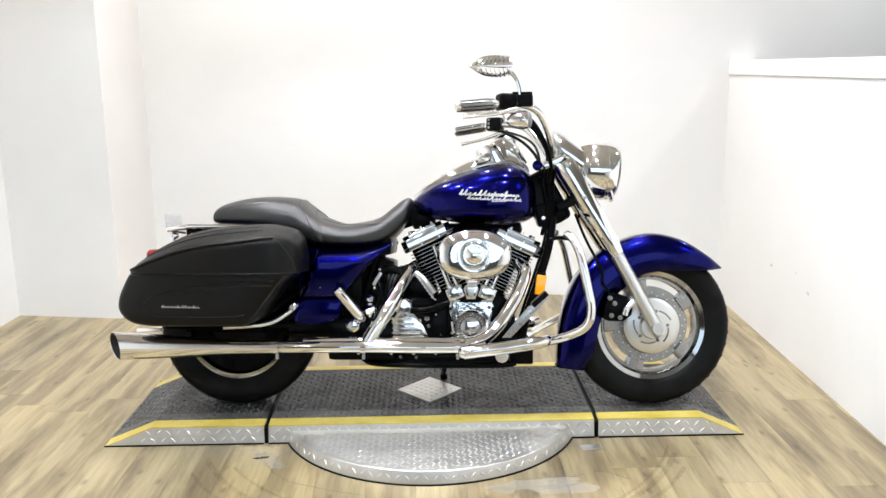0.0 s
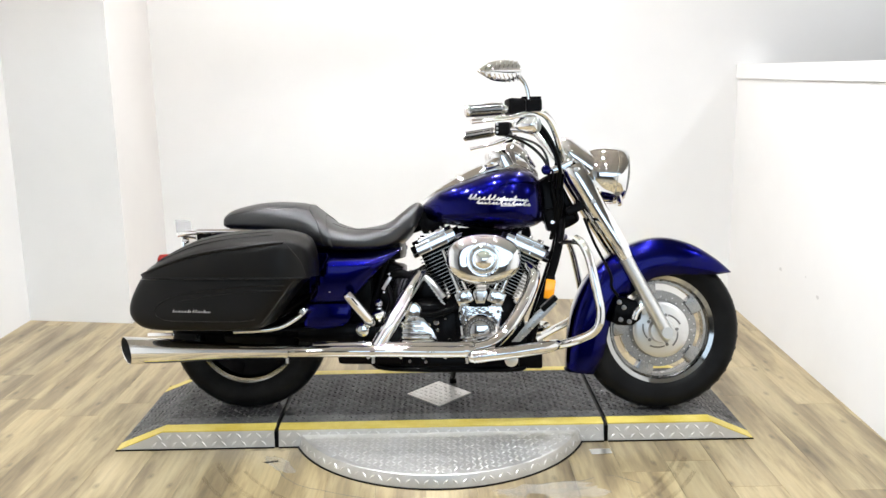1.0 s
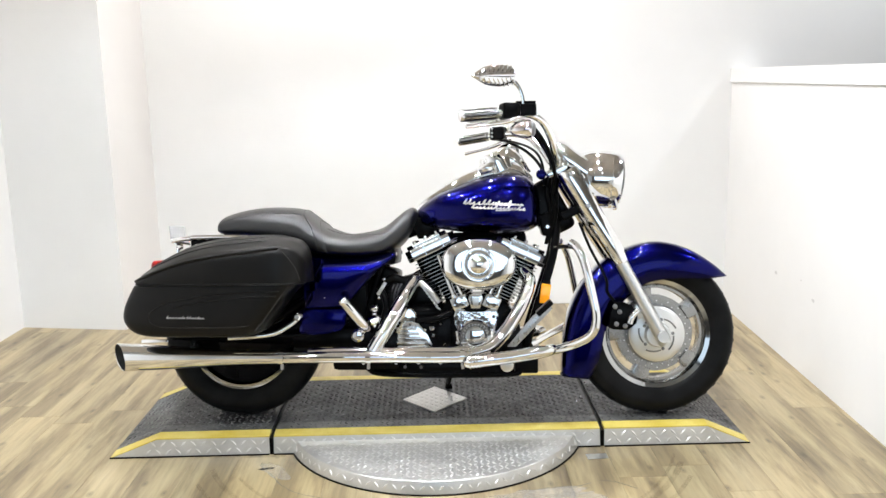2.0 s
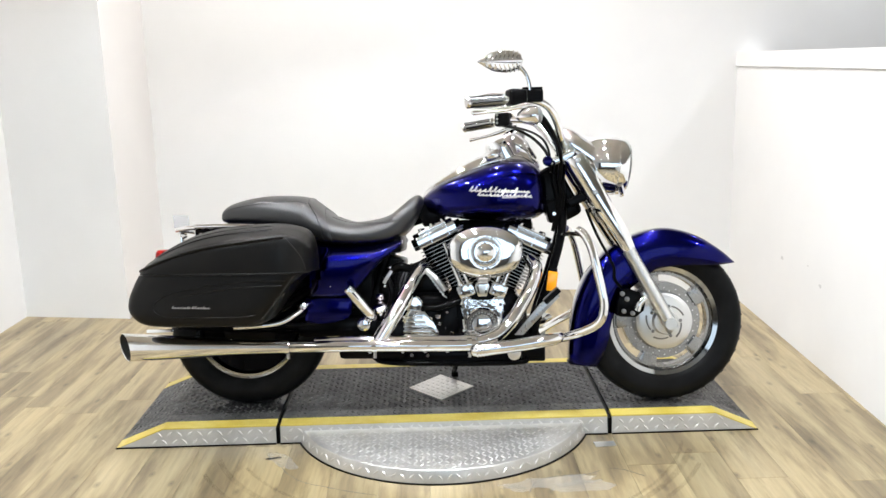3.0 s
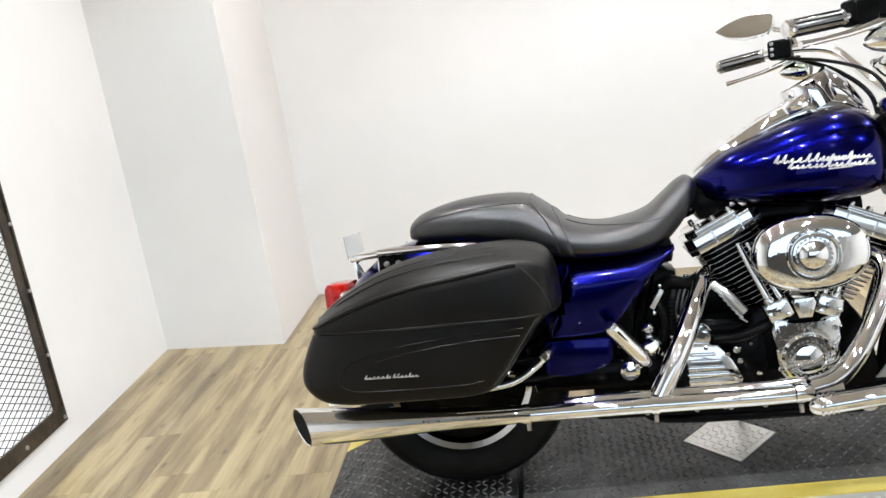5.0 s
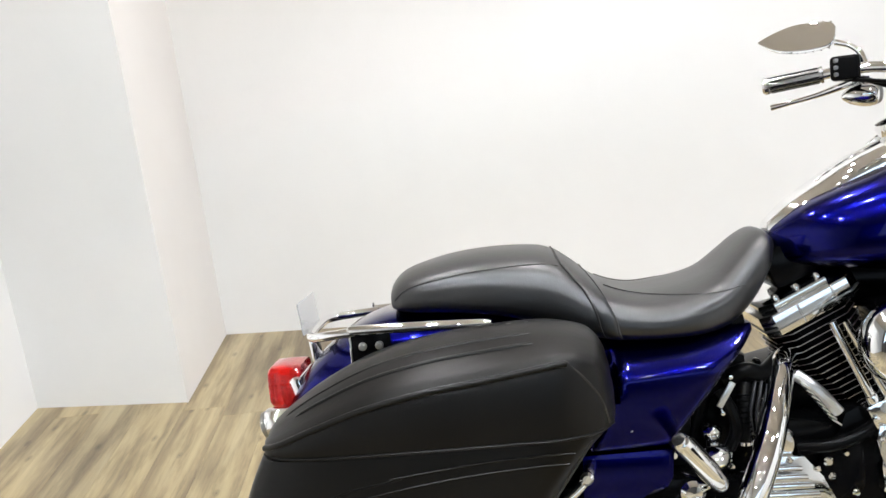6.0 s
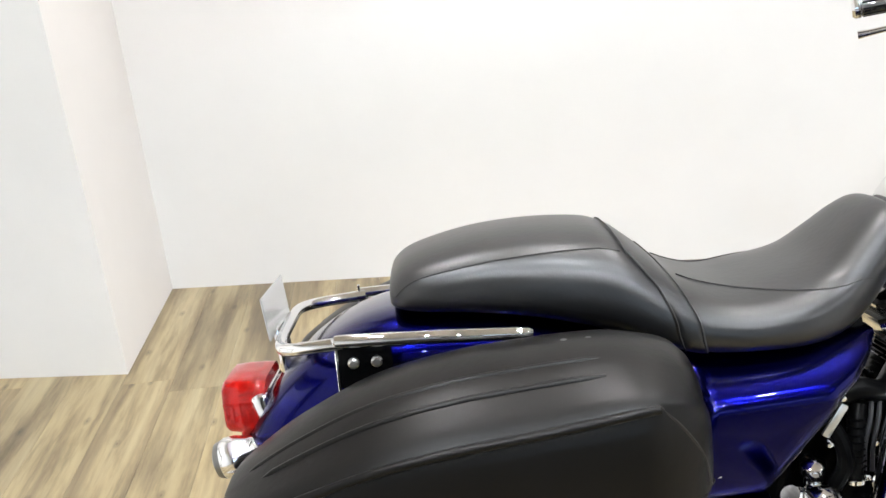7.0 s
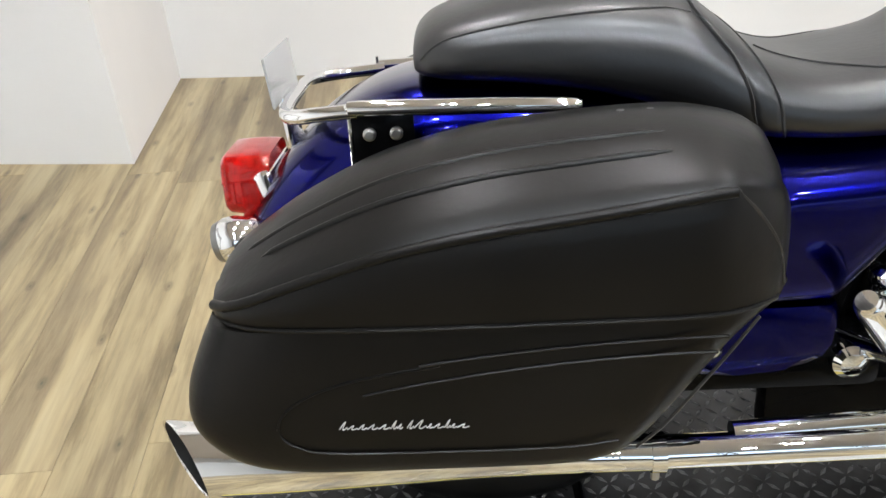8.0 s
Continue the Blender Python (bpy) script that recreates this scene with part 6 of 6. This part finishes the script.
part("seat_pan", block((0.50, 0.24, 0.07), pose(0.36, 0, 0.622), 0.02, 2), BLACK_PLASTIC, chassis, "black pan under the seat")

# ---- exhaust ----
exhaust = new("exhaust")
exhaust.parent = bike
tagged(exhaust, "long chrome exhaust with a flared slash-cut tip")
part("front_pipe", tube([(1.085, -0.095, 0.560), (1.105, -0.125, 0.535), (1.102, -0.150, 0.500), (1.076, -0.172, 0.440), (1.030, -0.195, 0.362), (0.985, -0.215, 0.308), (0.940, -0.232, 0.280), (0.890, -0.240, 0.268)], 0.0250, 20), CHROME, exhaust, "chrome front pipe")
part("rear_pipe", tube([(0.745, -0.030, 0.548), (0.712, -0.048, 0.546), (0.680, -0.086, 0.530), (0.643, -0.150, 0.470), (0.612, -0.194, 0.412), (0.576, -0.226, 0.350), (0.530, -0.242, 0.272)], [0.020, 0.024, 0.0265, 0.0270, 0.0270, 0.0270, 0.0265], 20), CHROME, exhaust, "chrome rear pipe")
part("main_pipe", tube([(0.960, -0.240, 0.262), (0.800, -0.248, 0.258), (0.500, -0.262, 0.262), (0.195, -0.268, 0.262)], 0.0215, 20), CHROME, exhaust, "chrome main pipe")
part("upper_shield", tube([(0.880, -0.225, 0.278), (0.700, -0.232, 0.276), (0.480, -0.245, 0.279), (0.300, -0.255, 0.277)], 0.016, 14), CHROME, exhaust, "chrome heat shield")


def muffler():
    rows = curve([(0.205, 0.0225), (0.190, 0.0235), (0.10, 0.0255), (-0.02, 0.0300), (-0.16, 0.0395), (-0.28, 0.0465), (-0.40, 0.0515)], 5)
    seg, rings = 36, []

    def ring(x, r, cut):
        out = []
        for k in range(seg):
            a = 2 * math.pi * k / seg
            c, s = math.cos(a), math.sin(a)
            # the end is cut on a slant, longer at the top
            out.append((x - cut * (0.010 * s + 0.040 * c), -0.268 + 0.022 * (0.2 - x) / 0.6 + r * c, 0.2625 + r * s))
        return out

    n = len(rows)
    for k, (x, r) in enumerate(rows):
        rings.append(ring(x, r, max(0.0, (k - n * 0.6) / (n * 0.4))))
    rings.append(ring(-0.4015, 0.0500, 1.0))
    rings.append(ring(-0.3990, 0.0482, 1.0))
    for x, r in ((-0.36, 0.0470), (-0.20, 0.040)):
        rings.append(ring(x, r, 0.5))
    can = part("muffler", skin(bmesh.new(), rings), CHROME, exhaust, "tapered chrome muffler", 40)
    dark = [ring(-0.398, 0.0478, 1.0), ring(-0.35, 0.0462, 0.6), ring(-0.22, 0.040, 0.3), ring(-0.215, 0.001, 0.0)]
    part("tip_bore", skin(bmesh.new(), dark, caps=False), DARK_HOLE, can, "dark inside of the tip")
    return can


muffler()
for x in (0.205, 0.520, 0.860):
    band = part("pipe_clamp", lathe(ring_profile([(0.0255, -0.009), (0.0255, 0.009), (0.0235, 0.009), (0.0235, -0.009)]), pose(x, -0.268 + 0.022 * max(0, x - 0.2) / 0.75, 0.262, 0, 90), 28, caps=False), CHROME, exhaust, "chrome pipe clamp")
    part("clamp_bolt", lathe([(0.006, 0), (0.006, 0.018), (0.001, 0.019)], pose(x, -0.262, 0.236, 180), 8), STEEL, band)
for x in (0.50, 0.62, 0.70, 0.78):
    part("shield_stud", lathe([(0.006, 0), (0.006, 0.008), (0.001, 0.010)], pose(x, -0.250, 0.242, 180), 8), STEEL, exhaust)
part("hanger", block((0.10, 0.012, 0.014), pose(-0.262, -0.262, 0.322), 0.003, 2), CHROME, bike, "chrome bracket under the saddlebag")
part("bag_guard", tube([(0.02, -0.300, 0.338), (0.104, -0.295, 0.342), (0.185, -0.285, 0.352), (0.243, -0.268, 0.384), (0.270, -0.250, 0.408), (0.280, -0.215, 0.415)], 0.0095, 12), CHROME, bike, "chrome saddlebag guard")
part("bag_guard_bolt", lathe([(0.013, 0), (0.013, 0.010), (0.008, 0.015), (0.001, 0.015)], pose(0.264, -0.262, 0.408, 90), 14), CHROME, bike, "chrome guard bolt")
part("bag_carrier", tube([(-0.22, -0.205, 0.330), (-0.05, -0.215, 0.325), (0.15, -0.205, 0.330), (0.30, -0.16, 0.335)], 0.010, 10), BLACK_METAL, bike, "black saddlebag carrier")

# ---- pegs, floorboards and pedal ----
for side in (-1, 1):
    peg = part("passenger_peg", tube([(0.428, side * 0.290, 0.474), (0.440, side * 0.282, 0.458), (0.500, side * 0.250, 0.378), (0.510, side * 0.235, 0.362)], [0.013, 0.0185, 0.0185, 0.011], 16), CHROME, bike, "folded chrome passenger peg")
    for j in range(3):
        part("peg_rubber", tube([(0.448 + 0.002 * j, side * (0.297 - 0.006 * j), 0.458 + 0.007 * j), (0.500 + 0.002 * j, side * (0.266 - 0.006 * j), 0.388 + 0.007 * j)], 0.0035, 8, 2), BLACK_PLASTIC, peg)
    part("peg_bracket", tube([(0.512, side * 0.230, 0.362), (0.495, side * 0.19, 0.350), (0.465, side * 0.14, 0.345)], 0.013, 12), CHROME, bike, "chrome peg bracket")
    board = part("floorboard", slab([(-0.130, -0.046), (-0.110, -0.052), (0.110, -0.052), (0.140, -0.040), (0.150, 0.0), (0.140, 0.040), (0.110, 0.052), (-0.110, 0.052), (-0.130, 0.046)], 0.016, pose(1.025, side * 0.285, 0.254, 0, -8), 0.005), BLACK_METAL, bike, "rider floorboard with a thick chrome edge", 35)
    part("board_edge", tube([(0.880, side * 0.322, 0.250), (0.900, side * 0.335, 0.254), (1.030, side * 0.338, 0.270), (1.120, side * 0.334, 0.284), (1.165, side * 0.318, 0.290), (1.180, side * 0.285, 0.292)], [0.020, 0.0225, 0.0225, 0.0225, 0.020, 0.016], 18), CHROME, board, "chrome edge tube")
    for j in range(4):
        part("edge_ring", lathe(ring_profile([(0.0225, -0.003), (0.0255, -0.002), (0.0255, 0.002), (0.0225, 0.003)]), aimed((0.888 + 0.011 * j, side * 0.3335, 0.2525 + 0.0013 * j), (1.03, side * 0.338, 0.270)), 24, caps=False), CHROME, board)
    part("board_bracket", lathe([(0.022, 0), (0.024, 0.010), (0.016, 0.014), (0.002, 0.014)], pose(1.020, side * 0.225, 0.225, 90 if side < 0 else -90), 20), DULL_CHROME, bike, "satin board bracket")
    guard = part("engine_guard", tube([(1.252, side * 0.248, 0.664), (1.266, side * 0.268, 0.654), (1.280, side * 0.286, 0.632), (1.298, side * 0.302, 0.580), (1.325, side * 0.312, 0.455), (1.332, side * 0.312, 0.395), (1.318, side * 0.305, 0.345), (1.275, side * 0.280, 0.312), (1.200, side * 0.225, 0.280), (1.120, side * 0.120, 0.250)], 0.0155, 16), CHROME, bike, "chrome engine guard tube")
    part("guard_bracket", tube([(1.205, side * 0.030, 0.640), (1.212, side * 0.12, 0.648), (1.238, side * 0.225, 0.652), (1.262, side * 0.262, 0.650)], 0.008, 10), BLACK_METAL, guard, "black guard bracket")
    part("guard_clamp", lathe([(0.019, -0.012), (0.019, 0.012)], pose(1.135, side * 0.140, 0.256, 0, 70, side * -50), 16), CHROME, guard)
part("brake_pedal", side_slab([(1.020, 0.302), (1.050, 0.302), (1.180, 0.436), (1.168, 0.452), (1.110, 0.410)], -0.312, -0.300, 0.004), STEEL, bike, "bright steel brake pedal")
part("pedal_pad", block((0.070, 0.055, 0.020), pose(1.152, -0.300, 0.438, 0, -42), 0.006, 2), BLACK_PLASTIC, bike, "black rubber pedal pad")

# ---- front brake ----
caliper = part("brake_caliper", side_slab([(1.402, 0.345), (1.420, 0.338), (1.475, 0.336), (1.505, 0.360), (1.512, 0.395), (1.490, 0.428), (1.445, 0.445), (1.418, 0.440), (1.410, 0.400)], -0.118, -0.045, 0.010), BLACK_METAL, bike, "black front brake caliper", 40)
part("caliper_cover", tube([(1.478, -0.120, 0.362), (1.486, -0.121, 0.385), (1.500, -0.120, 0.402), (1.508, -0.118, 0.412)], 0.0125, 14), CHROME, caliper, "chrome caliper insert")
for bx, bz in ((1.430, 0.360), (1.442, 0.405), (1.425, 0.425), (1.462, 0.352)):
    part("caliper_bolt", lathe([(0.009, 0), (0.009, 0.006), (0.001, 0.008)], pose(bx, -0.117, bz, 90), 12), GREY_CAST, caliper)
part("caliper_bracket", side_slab([(1.490, 0.405), (1.520, 0.455), (1.535, 0.450), (1.545, 0.400), (1.515, 0.375)], -0.112, -0.095, 0.004), DULL_CHROME, bike, "satin caliper bracket")
part("brake_hose", tube([(1.425, -0.095, 0.445), (1.400, -0.10, 0.480), (1.395, -0.098, 0.530), (1.340, -0.085, 0.640), (1.300, -0.075, 0.740)], 0.0055, 10), BLACK_PLASTIC, bike, "black brake hose")

# ---- side stand, folded out on the far side ----
part("side_stand", tube([(0.80, 0.125, 0.195), (0.79, 0.200, 0.105), (0.78, 0.262, 0.062), (0.79, 0.275, 0.056)], [0.014, 0.011, 0.010, 0.016], 12), BLACK_METAL, bike, "black side stand, folded out")


# ---- marks on the floor and walls ----
def patch(name, cx, cy, length, width, turn, seed, material, label):
    rnd = random.Random(seed)
    outline = []
    for k in range(22):
        a = 2 * math.pi * k / 22
        r = 0.7 + 0.5 * rnd.random()
        outline.append((length * r * math.cos(a), width * r * math.sin(a)))
    return tagged(part(name, slab(outline, 0.0006, pose(cx, cy, 0.0001, 0, 0, turn)), material, None, label, 0), category="floor mark")


patch("adhesive_residue", 1.10, -0.565, 0.17, 0.040, 8, 3, RESIDUE, "pale torn residue on the plank floor")
patch("adhesive_residue", 0.985, -0.605, 0.045, 0.022, -20, 4, RESIDUE, "small pale residue patch on the plank floor")
patch("floor_scuff", 0.14, -0.325, 0.028, 0.008, 12, 5, BLACK_PLASTIC, "dark scuff on the plank floor")


def swept_mark(radius, wide, a0, a1):
    """A curved rubber mark round the turntable's middle."""
    inner, outer = [], []
    for k in range(33):
        a = math.radians(a0 + (a1 - a0) * k / 32)
        inner.append(((radius - wide / 2) * math.cos(a), (radius - wide / 2) * math.sin(a)))
        outer.append(((radius + wide / 2) * math.cos(a), (radius + wide / 2) * math.sin(a)))
    bm = slab(outer + inner[::-1], 0.0004, pose(DISC_X, DISC_Y, 0.0001))
    return tagged(part("tyre_mark", bm, RUBBER_MARK, None, "faint curved tyre mark on the plank floor", 0), category="floor mark")


def crack(points, wide, label):
    """A thin torn line in the floor's wear layer."""
    rnd = random.Random(len(points))
    rows = curve([(x, y, 0.0) for x, y in points], 6)
    left, right = [], []
    for n, (x, y, _) in enumerate(rows):
        ahead = rows[min(n + 1, len(rows) - 1)] - rows[max(n - 1, 0)]
        side_way = Vector((-ahead[1], ahead[0])).normalized()
        half = wide * (0.25 + 0.75 * rnd.random()) * (0.3 if n in (0, len(rows) - 1) else 1.0)
        jog = 0.003 * (rnd.random() - 0.5)
        left.append((x + side_way.x * (half + jog), y + side_way.y * (half + jog)))
        right.append((x + side_way.x * (jog - half), y + side_way.y * (jog - half)))
    return tagged(part("floor_crack", slab(left + right[::-1], 0.0005, pose(0, 0, 0.0003)), CRACK, None, label, 0), category="floor mark")


crack([(0.109, -0.289), (0.164, -0.370), (0.217, -0.460), (0.282, -0.521), (0.360, -0.557), (0.429, -0.588), (0.52, -0.622)], 0.0016, "thin grey tear in the plank floor")
crack([(1.015, -0.640), (1.043, -0.567), (1.117, -0.526), (1.203, -0.525), (1.269, -0.495)], 0.0020, "grey torn edge of the floor residue")
crack([(1.300, -0.480), (1.339, -0.489), (1.375, -0.515), (1.411, -0.547)], 0.0014, "short grey tear in the plank floor")
patch("adhesive_residue", 0.175, -0.345, 0.085, 0.035, -50, 6, RESIDUE, "pale residue beside the turntable joint")
patch("adhesive_residue", 1.19, -0.60, 0.11, 0.045, 5, 9, RESIDUE, "pale worn patch on the plank floor")
for radius, wide, a0, a1 in ((0.860, 0.020, -158, -118), (0.930, 0.014, -152, -112), (0.790, 0.012, -150, -126), (0.905, 0.012, -66, -18), (0.935, 0.022, -74, -22), (0.985, 0.016, -70, -28)):
    swept_mark(radius, wide, a0, a1)
tab = tagged(part("floor_tab", block((0.075, 0.040, 0.003), pose(1.325, -0.292, 0.0018, 0, 0, 4), 0.001, 1), DULL_CHROME, None, "small bare metal tab beside the turntable"), category="metal tab")
for k, (y, z, size) in enumerate(((0.915, 0.385, 0.012), (0.453, 0.362, 0.010), (0.60, 0.42, 0.006))):
    rnd = random.Random(40 + k)
    outline = [(size * (0.6 + 0.6 * rnd.random()) * math.cos(2 * math.pi * i / 12) * 1.6, size * (0.5 + 0.6 * rnd.random()) * math.sin(2 * math.pi * i / 12)) for i in range(12)]
    tagged(part("wall_scuff", slab(outline, 0.0006, pose(right_x(y) - 0.0003, y, z, 90, 0, -90)), SCUFF, None, "faint grey scuff on the white partition", 0), category="wall mark")
